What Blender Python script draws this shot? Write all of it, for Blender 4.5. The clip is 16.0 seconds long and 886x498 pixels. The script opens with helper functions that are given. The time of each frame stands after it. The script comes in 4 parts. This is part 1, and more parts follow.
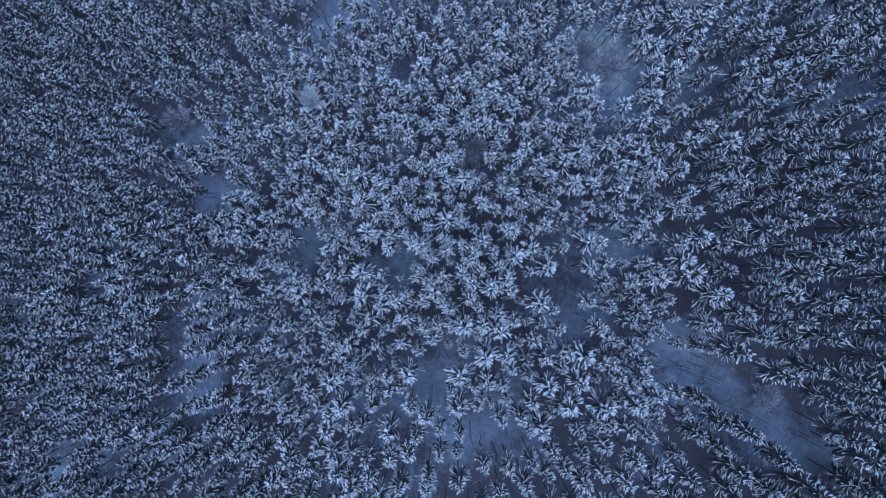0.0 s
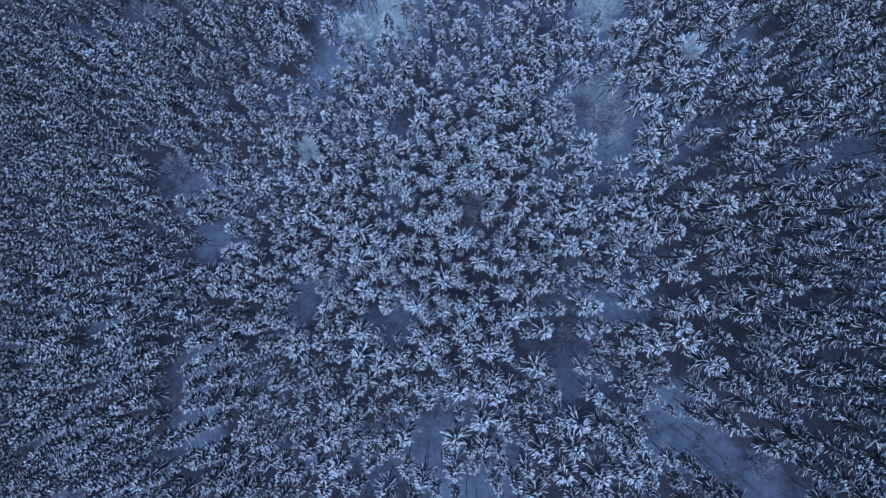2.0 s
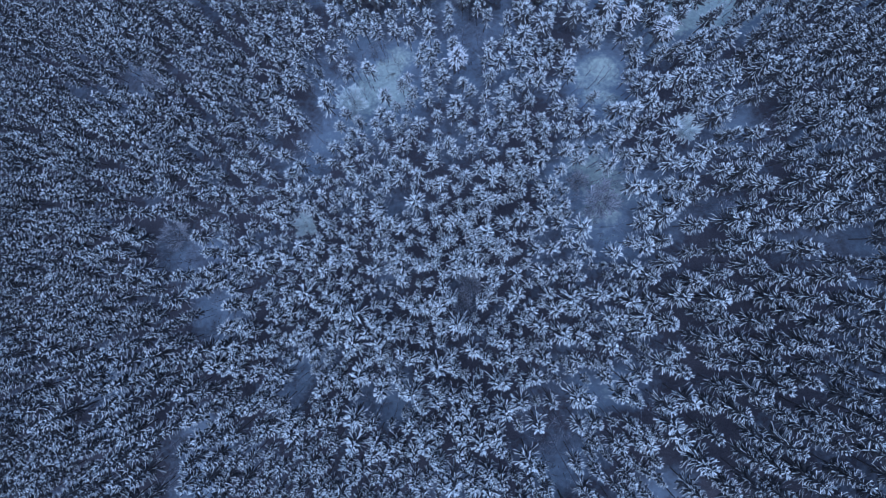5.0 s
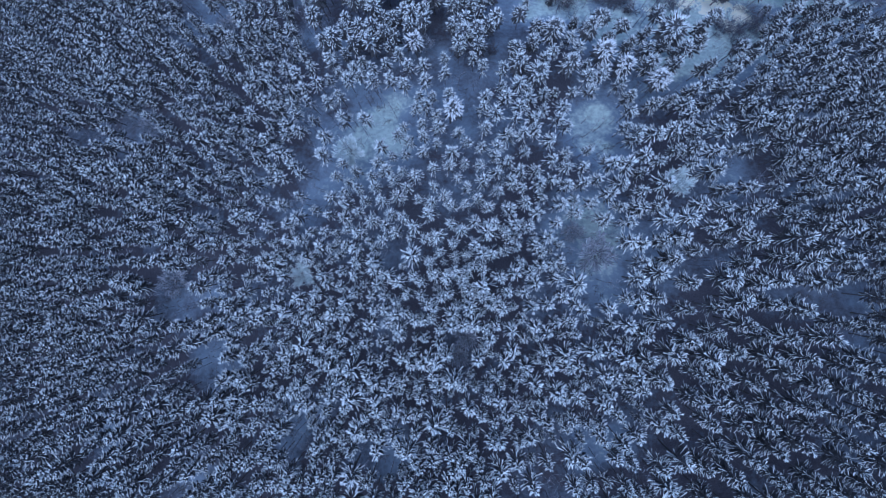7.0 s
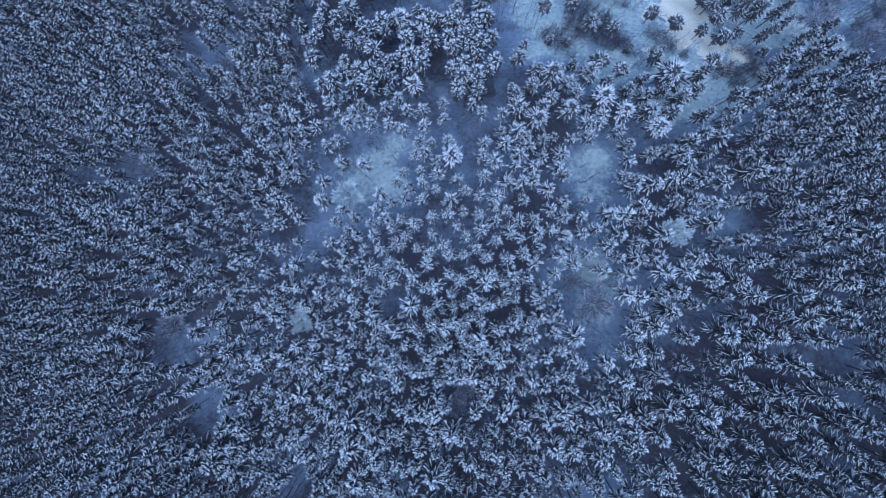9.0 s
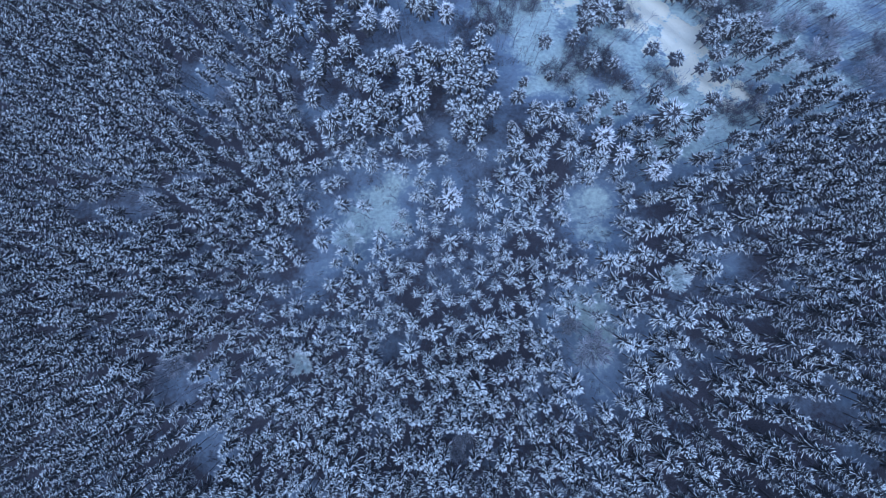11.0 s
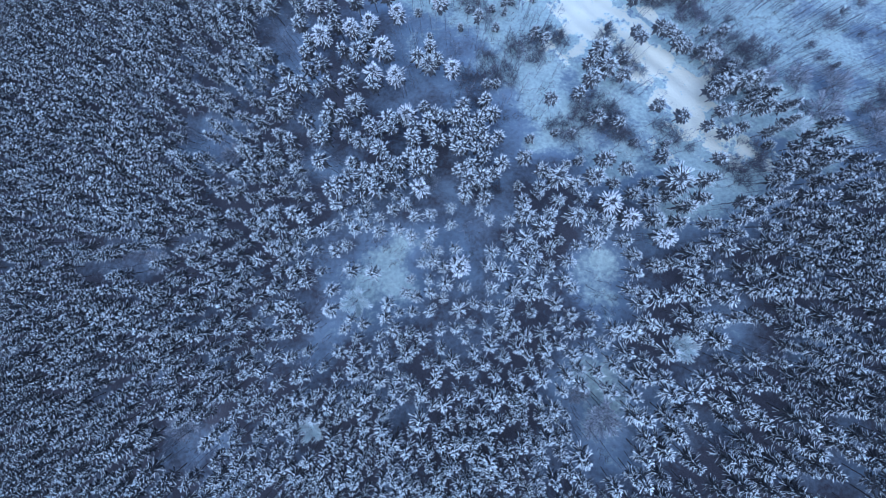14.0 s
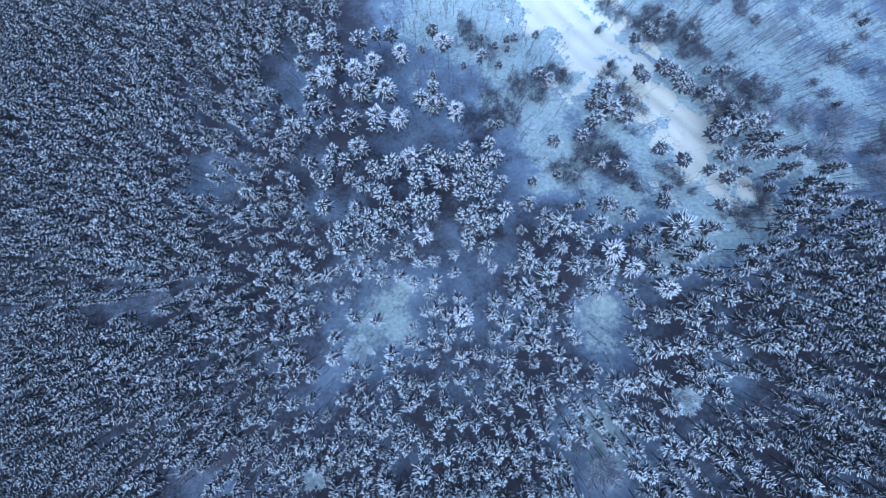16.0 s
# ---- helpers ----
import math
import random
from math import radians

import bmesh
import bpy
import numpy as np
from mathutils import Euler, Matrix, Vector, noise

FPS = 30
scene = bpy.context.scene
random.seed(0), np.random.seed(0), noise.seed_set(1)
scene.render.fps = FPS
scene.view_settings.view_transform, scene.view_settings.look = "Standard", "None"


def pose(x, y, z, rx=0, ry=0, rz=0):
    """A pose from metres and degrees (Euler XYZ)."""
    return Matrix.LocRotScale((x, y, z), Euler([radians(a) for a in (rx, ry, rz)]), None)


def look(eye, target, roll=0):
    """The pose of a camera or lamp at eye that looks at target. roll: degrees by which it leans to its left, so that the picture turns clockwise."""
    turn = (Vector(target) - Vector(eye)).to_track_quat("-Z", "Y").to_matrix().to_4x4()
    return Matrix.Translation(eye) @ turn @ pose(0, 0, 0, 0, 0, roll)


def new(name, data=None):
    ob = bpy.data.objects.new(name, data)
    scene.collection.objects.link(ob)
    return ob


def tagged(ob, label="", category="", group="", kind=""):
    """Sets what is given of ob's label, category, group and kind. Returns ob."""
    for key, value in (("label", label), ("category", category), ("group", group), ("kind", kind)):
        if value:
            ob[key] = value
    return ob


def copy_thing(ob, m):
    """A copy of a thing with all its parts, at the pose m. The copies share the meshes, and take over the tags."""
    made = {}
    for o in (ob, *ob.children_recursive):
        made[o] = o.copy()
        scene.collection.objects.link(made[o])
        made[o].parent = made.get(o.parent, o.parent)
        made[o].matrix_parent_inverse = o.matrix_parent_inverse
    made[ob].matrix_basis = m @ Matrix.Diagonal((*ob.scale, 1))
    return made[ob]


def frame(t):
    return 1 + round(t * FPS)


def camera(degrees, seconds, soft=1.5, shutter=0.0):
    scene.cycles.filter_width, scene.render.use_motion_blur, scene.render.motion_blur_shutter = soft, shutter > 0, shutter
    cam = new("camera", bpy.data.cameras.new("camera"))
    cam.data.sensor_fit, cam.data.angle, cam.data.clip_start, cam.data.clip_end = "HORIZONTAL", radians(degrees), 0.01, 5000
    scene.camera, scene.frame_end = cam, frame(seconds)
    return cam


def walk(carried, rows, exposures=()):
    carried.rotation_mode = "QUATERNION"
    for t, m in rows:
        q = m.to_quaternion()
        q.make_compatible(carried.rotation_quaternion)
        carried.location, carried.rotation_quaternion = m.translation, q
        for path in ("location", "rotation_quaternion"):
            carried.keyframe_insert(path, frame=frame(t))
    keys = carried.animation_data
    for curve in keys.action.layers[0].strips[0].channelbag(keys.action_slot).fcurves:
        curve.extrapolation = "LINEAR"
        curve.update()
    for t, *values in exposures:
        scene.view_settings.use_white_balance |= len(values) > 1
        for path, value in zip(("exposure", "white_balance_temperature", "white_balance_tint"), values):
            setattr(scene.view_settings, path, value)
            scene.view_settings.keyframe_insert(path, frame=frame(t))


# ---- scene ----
cam = camera(74.08, 16.0, soft=1.15)
# seconds, eye, tilt forward, tilt sideways, heading
PATH = [
    (0, -3.25, -36.68, 128.73, 0.296, 0.331, -0.188),
    (0.5, -2.95, -33.92, 128.87, 0.187, 0.408, -0.171),
    (1, -2.62, -31.00, 129.03, 0.084, 0.487, -0.151),
    (1.5, -2.33, -28.40, 129.13, -0.019, 0.566, -0.125),
    (2, -2.13, -25.60, 129.22, -0.101, 0.644, -0.081),
    (2.5, -1.90, -23.10, 129.28, -0.176, 0.716, -0.013),
    (3, -1.71, -20.46, 129.32, -0.231, 0.783, 0.072),
    (3.5, -1.50, -17.81, 129.36, -0.262, 0.839, 0.139),
    (4, -1.32, -15.20, 129.35, -0.266, 0.875, 0.163),
    (6.5, -0.02, -2.47, 129.88, -0.154, 0.910, 0.017),
    (7, -0.00, 0.00, 130.00, -0.138, 0.890, -0.000),
    (7.5, 0.02, 2.47, 130.21, -0.151, 0.845, 0.015),
    (8, -0.07, 4.96, 130.33, -0.200, 0.789, 0.067),
    (8.5, -0.15, 7.48, 130.40, -0.282, 0.734, 0.138),
    (9, -0.16, 10.12, 130.43, -0.384, 0.691, 0.190),
    (11.5, -0.32, 22.41, 130.68, -1.015, 0.622, 0.259),
    (12, -0.52, 24.79, 130.75, -1.116, 0.606, 0.170),
    (12.5, -0.84, 27.27, 130.75, -1.190, 0.592, 0.060),
    (13, -1.24, 29.78, 130.70, -1.251, 0.584, -0.013),
    (13.5, -1.70, 32.39, 130.74, -1.309, 0.582, -0.043),
    (14, -2.04, 35.03, 130.77, -1.365, 0.582, -0.037),
    (14.5, -2.39, 37.66, 130.81, -1.420, 0.580, -0.009),
    (15, -2.61, 40.31, 130.81, -1.466, 0.565, 0.034),
    (15.5, -2.81, 42.93, 130.83, -1.502, 0.539, 0.082),
    (16, -2.94, 45.62, 130.90, -1.529, 0.499, 0.117),
]
# seconds, stops, kelvin, tint: the picture brightens on the way
EXPOSURES = [(0, 0.33, 5000, 17), (7, 0.51, 4980, 16), (12, 0.7, 4960, 14), (16, 0.88, 5010, 11)]
walk(cam, [(t, pose(x, y, z, rx, ry, rz)) for t, x, y, z, rx, ry, rz in PATH], EXPOSURES)

# ---- world and sun ----
SUN_UP, SUN_ROUND = 66.0, 200.0
world = bpy.data.worlds.new("overcast_dusk")
scene.world = world
world.use_nodes = True
wn = world.node_tree
sky = wn.nodes.new("ShaderNodeTexSky")
sky.sky_type = "NISHITA"
sky.sun_disc = False
sky.sun_elevation = radians(SUN_UP)
sky.sun_rotation = radians(SUN_ROUND)
wn.links.new(sky.outputs["Color"], wn.nodes["Background"].inputs["Color"])
wn.nodes["Background"].inputs["Strength"].default_value = 0.08
sun_data = bpy.data.lights.new("sun", "SUN")
sun_data.energy = 1.5
sun_data.angle = radians(75)
sun_data.color = (0.9, 0.94, 1.0)
sun = new("sun", sun_data)
sun.matrix_world = look((0, 0, 300), (math.sin(radians(SUN_ROUND)) * -100, math.cos(radians(SUN_ROUND)) * -100, 300 - 100 * math.tan(radians(SUN_UP))))


# ---- materials ----
def material(name, rough=0.8):
    m = bpy.data.materials.new(name)
    m.use_nodes = True
    n = m.node_tree
    p = n.nodes["Principled BSDF"]
    p.inputs["Roughness"].default_value = rough
    return m, n, p


def noise_node(n, scale, detail=4.0, rough=0.55):
    tc = n.nodes.new("ShaderNodeTexCoord")
    t = n.nodes.new("ShaderNodeTexNoise")
    t.inputs["Scale"].default_value = scale
    t.inputs["Detail"].default_value = detail
    t.inputs["Roughness"].default_value = rough
    n.links.new(tc.outputs["Object"], t.inputs["Vector"])
    return t


def ramp(n, source, stops):
    r = n.nodes.new("ShaderNodeValToRGB")
    e = r.color_ramp.elements
    while len(e) < len(stops):
        e.new(0.5)
    for el, (pos, col) in zip(e, stops):
        el.position, el.color = pos, (*col, 1)
    n.links.new(source, r.inputs["Fac"])
    return r


def bump(n, p, height, strength, distance):
    b = n.nodes.new("ShaderNodeBump")
    b.inputs["Strength"].default_value = strength
    b.inputs["Distance"].default_value = distance
    n.links.new(height, b.inputs["Height"])
    n.links.new(b.outputs["Normal"], p.inputs["Normal"])


def two_scale(name, coarse, fine, stops, rough, strength=0.5, distance=0.05, island=0.0):
    """A surface with patches at a coarse scale, grain at a fine one and relief."""
    m, n, p = material(name, rough)
    a = noise_node(n, coarse)
    b = noise_node(n, fine, 6.0, 0.65)
    mix = n.nodes.new("ShaderNodeMath")
    mix.operation = "MULTIPLY_ADD"
    n.links.new(b.outputs["Fac"], mix.inputs[0])
    mix.inputs[1].default_value = 0.6
    add = n.nodes.new("ShaderNodeMath")
    add.operation = "MULTIPLY_ADD"
    n.links.new(a.outputs["Fac"], add.inputs[0])
    add.inputs[1].default_value = 0.4
    add.inputs[2].default_value = -0.5 * island
    if island:
        g = n.nodes.new("ShaderNodeNewGeometry")
        w = n.nodes.new("ShaderNodeMath")
        w.operation = "MULTIPLY_ADD"
        n.links.new(g.outputs["Random Per Island"], w.inputs[0])
        w.inputs[1].default_value = island
        n.links.new(add.outputs[0], w.inputs[2])
        n.links.new(w.outputs[0], mix.inputs[2])
    else:
        n.links.new(add.outputs[0], mix.inputs[2])
    r = ramp(n, mix.outputs[0], stops)
    n.links.new(r.outputs["Color"], p.inputs["Base Color"])
    bump(n, p, b.outputs["Fac"], strength, distance)
    return m


NEEDLES = two_scale("spruce_needles", 0.6, 9.0, [(0.3, (0.034, 0.0375, 0.046)), (0.7, (0.09, 0.1, 0.118))], 0.75, 0.6, 0.05, 0.35)
FROST = two_scale("frost_on_needles", 0.16, 7.0, [(0.25, (0.24, 0.292, 0.326)), (0.62, (0.75, 0.83, 0.85))], 0.7, 0.7, 0.06, 0.5)
SNOW = two_scale("fresh_snow", 0.5, 7.0, [(0.25, (0.36, 0.40, 0.44)), (0.65, (0.80, 0.86, 0.89))], 0.7, 0.7, 0.06, 0.4)
BARK = two_scale("grey_brown_bark", 1.5, 18.0, [(0.3, (0.07, 0.066, 0.07)), (0.7, (0.19, 0.18, 0.19))], 0.9, 0.8, 0.03)
STEMS = two_scale("frosted_stems", 1.2, 12.0, [(0.3, (0.095, 0.098, 0.125)), (0.65, (0.24, 0.25, 0.3))], 0.9, 0.5, 0.02)
TWIGS = two_scale("frosted_twigs", 1.2, 12.0, [(0.3, (0.15, 0.165, 0.20)), (0.65, (0.45, 0.50, 0.58))], 0.85, 0.4, 0.02, 0.5)
RIME = two_scale("white_rime", 1.0, 10.0, [(0.25, (0.60, 0.72, 0.75)), (0.6, (0.86, 0.95, 0.96))], 0.75, 0.4, 0.02, 0.4)


# ---- ground ----
def soft(v, lo, hi):
    return np.where(v > hi, hi + np.tanh(v - hi) * 0.5, np.where(v < lo, lo + np.tanh(v - lo) * 0.5, v))


def ease(v, lo, hi):
    u = np.clip((np.asarray(v, float) - lo) / (hi - lo), 0, 1)
    return u * u * (3 - 2 * u)


def ground_z(x, y):
    """The hillside: it falls away from the near right towards a stream in a hollow."""
    a, b = soft(np.asarray(x, float) / 50, -1.8, 1.7), soft(np.asarray(y, float) / 50, -1.6, 2.1)
    banks = 5.0 * ease(-np.asarray(x, float), 35, 85) + 4.0 * ease(x, 28, 78) + 3.0 * ease(-np.asarray(y, float), 20, 55)
    return 8.5 + 7.4 * a - 15.1 * b - 3.6 * a * a - 4.0 * a * b - 4.1 * b * b + banks


def stand_height(x, y):
    """How tall the wood grows: taller on the flanks of the hollow."""
    return 13.3 + 2.2 * ease(-np.asarray(x, float), 30, 70) + 2.4 * ease(x, 28, 62) + 1.6 * ease(-np.asarray(y, float), 20, 50)


# clearings: centre, half widths
CLEARINGS = [
    (-59.5, -11.5, 6.5, 4), (28.3, -1.8, 6.4, 8.7), (-11.1, -0.1, 2.6, 2.6), (-50.6, -25.2, 2.1, 4.1), (-54.9, -53.2, 3.7, 6.5), (-4.7, -59, 4, 6.2), (3.2, -68.3, 5.2, 4.2), (34.3, -54.3, 3.3, 2.6),
    (39.3, -57.7, 3.4, 2.6), (44.8, -61.5, 3.4, 2.5), (50.1, -66.4, 3.1, 2.5), (16.8, -44.6, 3.6, 6.1), (-13.4, -38.2, 3.8, 2.4), (-30.2, -36.5, 3.2, 2.7), (-48.8, -23.2, 2, 4.5), (-91.7, -69.8, 5.1, 4.3),
    (-83.3, -79.2, 5.5, 3.6), (-68.9, -78.5, 4.1, 3.4), (-75.7, -42.5, 3, 2.4), (-56.1, -65.5, 2.3, 2.5), (-16.3, -67.3, 3.1, 3.3), (67.4, -8.9, 3.7, 2.5), (55, 13.2, 3.7, 5.1), (45.5, -3, 4.5, 1.6),
]
CLEARINGS += [
    (77.4, -14.8, 4, 3), (30.4, 24, 5.7, 5.8), (-19.1, 30.3, 7.2, 5.9), (-30.6, 11.2, 3.7, 5.5), (-63.4, 60.6, 3.6, 6.5), (3.6, 34.8, 3.9, 7.7), (-75.1, 29.7, 3.2, 2), (-47.8, 90.3, 4.8, 8.5),
    (-63.3, 59.1, 3.9, 4.7), (-25.5, 26.4, 8, 6.6), (-95.6, -84.4, 2.9, 3.9), (28.6, -35.3, 4.6, 1.6), (44.4, 34.7, 6, 2.3), (57.3, 43.3, 4.2, 4.3), (67.7, 53.7, 5.5, 4.1), (75.2, 11, 4, 1.1),
    (-83.6, 32.8, 3.6, 1.6), (-41.4, 82.4, 3.7, 3.7), (-37.4, 67.9, 3.5, 2.4), (-31.5, 52.3, 4.8, 6.5), (-83.6, 26.2, 5, 3), (-7.4, 46.7, 5.4, 2.7), (-14.1, 80.9, 6.4, 10.6), (5.5, 79, 9, 16.5),
]
CLEARINGS += [
    (20, 91.6, 11, 17.2), (18, 66.1, 8.6, 7.1), (31.8, 61.6, 8.5, 8.5), (46.8, 57.3, 8.4, 5.6), (64.6, 47.6, 3.9, 3.2), (41.4, 104.6, 13.3, 15), (55.7, 78.1, 13.7, 10.6), (74, 94.1, 13.2, 18.1),
    (96.5, 95.5, 20.4, 15.3), (121.4, 101, 17.6, 15.8), (94.4, 70.8, 16.8, 9.2), (100, 57.9, 13.1, 5.8), (-11.9, 108.9, 9.9, 6.6), (-26.6, 84.6, 2.2, 3.1), (4.7, 44.7, 5.3, 3.2), (-52.6, 75.2, 2.1, 2.1),
    (-3, 96, 13, 13), (8, 108, 16, 12), (86, 84, 16, 12), (112, 84, 18, 14), (75, 116, 40, 16), (125, 118, 25, 16),
]
CL = np.array(CLEARINGS)
# the stream's bed of open snow: centre and half width
STREAM = [
    [(29.6, 123, 15.3), (29.2, 115.2, 11.5), (33.9, 107.8, 7.7), (37.7, 98.8, 6.7), (33.3, 90.8, 3.4)],
    [(37.7, 98.8, 6.7), (44.4, 99.9, 4.6), (47.9, 92.9, 4.2), (52, 86.3, 4.8), (55.5, 78.3, 6), (59.6, 70.8, 5.4), (60.4, 65.3, 3.4), (57.2, 60.8, 1.5), (61.9, 57.2, 1.8), (67.5, 55, 1.1)],
]
# drifts of thin snow in the open: centre, half width
DRIFTS = [(18.5, 93.4, 5), (18.9, 79, 5), (21.1, 69.2, 5), (57.1, 57.2, 6), (60.2, 47.5, 5), (48.8, 42.2, 5), (93, 106.7, 12), (101.3, 96.3, 12), (125.1, 108.1, 14), (84.9, 65.8, 8), (94.9, 60.5, 8), (-2, 110.6, 11), (-11.7, 103.1, 7), (9.6, 108.9, 9), (30, 28, 5), (-14, 25, 5), (110, 80, 12), (80, 90, 9), (75, 112, 12), (10, 90, 4), (11.5, 79, 5), (26, 67.5, 5), (20.5, 57, 5), (30.5, 57, 5), (37, 50, 5), (28, -2, 8), (26, 8, 5), (31, 24, 7), (-19, 24, 6), (-13, 34, 4)]


def openness(x, y, pad=0.0):
    """0 in the wood, towards 1 in the middle of a clearing."""
    q = ((x[..., None] - CL[:, 0]) / (CL[:, 2] + pad)) ** 2 + ((y[..., None] - CL[:, 1]) / (CL[:, 3] + pad)) ** 2
    return np.clip(1.35 - q.min(-1), 0, 1)


def glade(x, y):
    """How open the wood is, soft at the edges, so that clearings run into one another."""
    total = 0.55 * np.exp(-(((x + 9) / 24) ** 2 + ((y - 27) / 15) ** 2) ** 2)
    for cx, cy, rx, ry in CLEARINGS:
        total = total + np.exp(-0.8 * (((x - cx) / (rx + 1.6)) ** 2 + ((y - cy) / (ry + 1.6)) ** 2))
    return 1 - np.exp(-1.6 * total)


def stream_gap(x, y):
    """Metres outside the stream's bed (negative inside)."""
    best = np.full(x.shape, 1e9)
    for (ax, ay, aw), (bx, by, bw) in [pair for reach in STREAM for pair in zip(reach, reach[1:])]:
        u = np.clip(((x - ax) * (bx - ax) + (y - ay) * (by - ay)) / ((bx - ax) ** 2 + (by - ay) ** 2), 0, 1)
        best = np.minimum(best, np.hypot(x - ax - u * (bx - ax), y - ay - u * (by - ay)) - aw - u * (bw - aw))
    return best


def lattice(xs, ys):
    gx, gy = np.meshgrid(xs, ys)
    nx, ny = len(xs), len(ys)
    i = (np.arange(ny - 1)[:, None] * nx + np.arange(nx - 1)).ravel()
    return gx, gy, np.stack([i, i + 1, i + nx + 1, i + nx], 1)


def bumps(x, y, s=1.0):
    return s * (0.35 * np.sin(x * 0.31 + 1.3 * np.sin(y * 0.23)) + 0.3 * np.sin(y * 0.37 + 1.7 * np.sin(x * 0.19 + 2)) + 0.15 * np.sin(x * 0.9 + y * 0.7))


outer = np.array([12, 30, 70, 160, 400, 900, 2000, 4000.0])
xs = np.concatenate([-165 - outer[::-1], np.arange(-165, 165.1, 1.5), 165 + outer])
ys = np.concatenate([-125 - outer[::-1], np.arange(-125, 160.1, 1.5), 160 + outer])
gx, gy, quads = lattice(xs, ys)
gz = ground_z(gx, gy) + bumps(gx, gy)
me = bpy.data.meshes.new("ground")
me.from_pydata(np.stack([gx, gy, gz], -1).reshape(-1, 3).tolist(), [], quads.tolist())
drift = sum(np.exp(-((gx - cx) ** 2 + (gy - cy) ** 2) / r ** 2) for cx, cy, r in DRIFTS)
cover = np.clip(0.02 + 0.42 * np.clip(drift, 0, 1) + 0.4 * glade(gx, gy) + 0.55 * np.clip(1 - stream_gap(gx, gy) / 32, 0, 1), 0, 1)
at = me.attributes.new("snow_cover", "FLOAT", "POINT")
at.data.foreach_set("value", cover.ravel().astype(np.float32))
me.polygons.foreach_set("use_smooth", np.ones(len(me.polygons), bool))
ground = tagged(new("ground", me), "frosted forest floor with thin patchy snow on a hillside", "ground", kind="structure")


def ground_material():
    m, n, p = material("frosted_litter", 0.9)
    att = n.nodes.new("ShaderNodeAttribute")
    att.attribute_name = "snow_cover"
    big, small = noise_node(n, 0.11, 5, 0.5), noise_node(n, 1.1, 5, 0.55)
    fine = noise_node(n, 6.0, 5, 0.7)
    frosted = (0.255, 0.337, 0.44)
    litter = ramp(n, fine.outputs["Fac"], [(0.3, (0.06, 0.063, 0.082)), (0.7, (0.14, 0.143, 0.18))])
    white = ramp(n, small.outputs["Fac"], [(0.25, (0.38, 0.5, 0.52)), (0.72, (0.68, 0.82, 0.79))])
    a = n.nodes.new("ShaderNodeMath")
    a.operation = "MULTIPLY_ADD"
    n.links.new(big.outputs["Fac"], a.inputs[0])
    a.inputs[1].default_value = 1.25
    n.links.new(att.outputs["Fac"], a.inputs[2])
    b = n.nodes.new("ShaderNodeMath")
    b.operation = "MULTIPLY_ADD"
    n.links.new(small.outputs["Fac"], b.inputs[0])
    b.inputs[1].default_value = 0.5
    n.links.new(a.outputs[0], b.inputs[2])
    fac = n.nodes.new("ShaderNodeMapRange")
    fac.inputs["From Min"].default_value = 0.95
    fac.inputs["From Max"].default_value = 1.65
    n.links.new(b.outputs[0], fac.inputs["Value"])
    mix = n.nodes.new("ShaderNodeMix")
    mix.data_type = "RGBA"
    n.links.new(white.outputs["Color"], mix.inputs[7])
    # between bare litter and snow lies a blue-grey film of frost
    low, high = n.nodes.new("ShaderNodeMapRange"), n.nodes.new("ShaderNodeMapRange")
    low.inputs["From Max"].default_value, high.inputs["From Min"].default_value = 0.55, 0.62
    film = n.nodes.new("ShaderNodeMix")
    film.data_type = "RGBA"
    n.links.new(fac.outputs[0], low.inputs["Value"])
    n.links.new(fac.outputs[0], high.inputs["Value"])
    n.links.new(low.outputs[0], film.inputs[0])
    n.links.new(litter.outputs["Color"], film.inputs[6])
    film.inputs[7].default_value = (*frosted, 1)
    n.links.new(high.outputs[0], mix.inputs[0])
    n.links.new(film.outputs[2], mix.inputs[6])
    n.links.new(mix.outputs[2], p.inputs["Base Color"])
    bump(n, p, small.outputs["Fac"], 0.6, 0.3)
    return m


me.materials.append(ground_material())

# the open snow of the stream's bed, a thin drift over the ground
sx, sy, sq = lattice(np.arange(0, 80, 0.6), np.arange(50, 150, 0.6))
edge = stream_gap(sx, sy) + 1.2 + 2.2 * np.sin(sx * 0.85 + 2.1 * np.sin(sy * 0.45 + 1)) + 3.4 * np.sin(sx * 0.27 + 2.4 * np.sin(sy * 0.21)) + 2.4 * np.sin(sx * 0.5 + 2 * np.sin(sy * 0.33)) + 2.2 * np.sin(sy * 0.8 + 1.5 * np.sin(sx * 0.7)) + 1.4 * np.sin(sx * 1.9 + sy * 1.3) + 0.7 * np.sin(sx * 3.1 - sy * 2.3)
lift = np.clip(0.2 - edge * 0.04, -0.2, 0.35)
sz = ground_z(sx, sy) + bumps(sx, sy) + lift
keep = (edge.ravel()[sq] < 6.5).all(1)
sq = sq[keep]
used, inv = np.unique(sq, return_inverse=True)
me = bpy.data.meshes.new("stream_snow")
me.from_pydata(np.stack([sx, sy, sz], -1).reshape(-1, 3)[used].tolist(), [], inv.reshape(-1, 4).tolist())
me.polygons.foreach_set("use_smooth", np.ones(len(me.polygons), bool))
deep = me.attributes.new("snow_depth", "FLOAT", "POINT")
deep.data.foreach_set("value", np.clip(0.9 - edge / 6.5, 0, 1.3).ravel()[used].astype(np.float32))


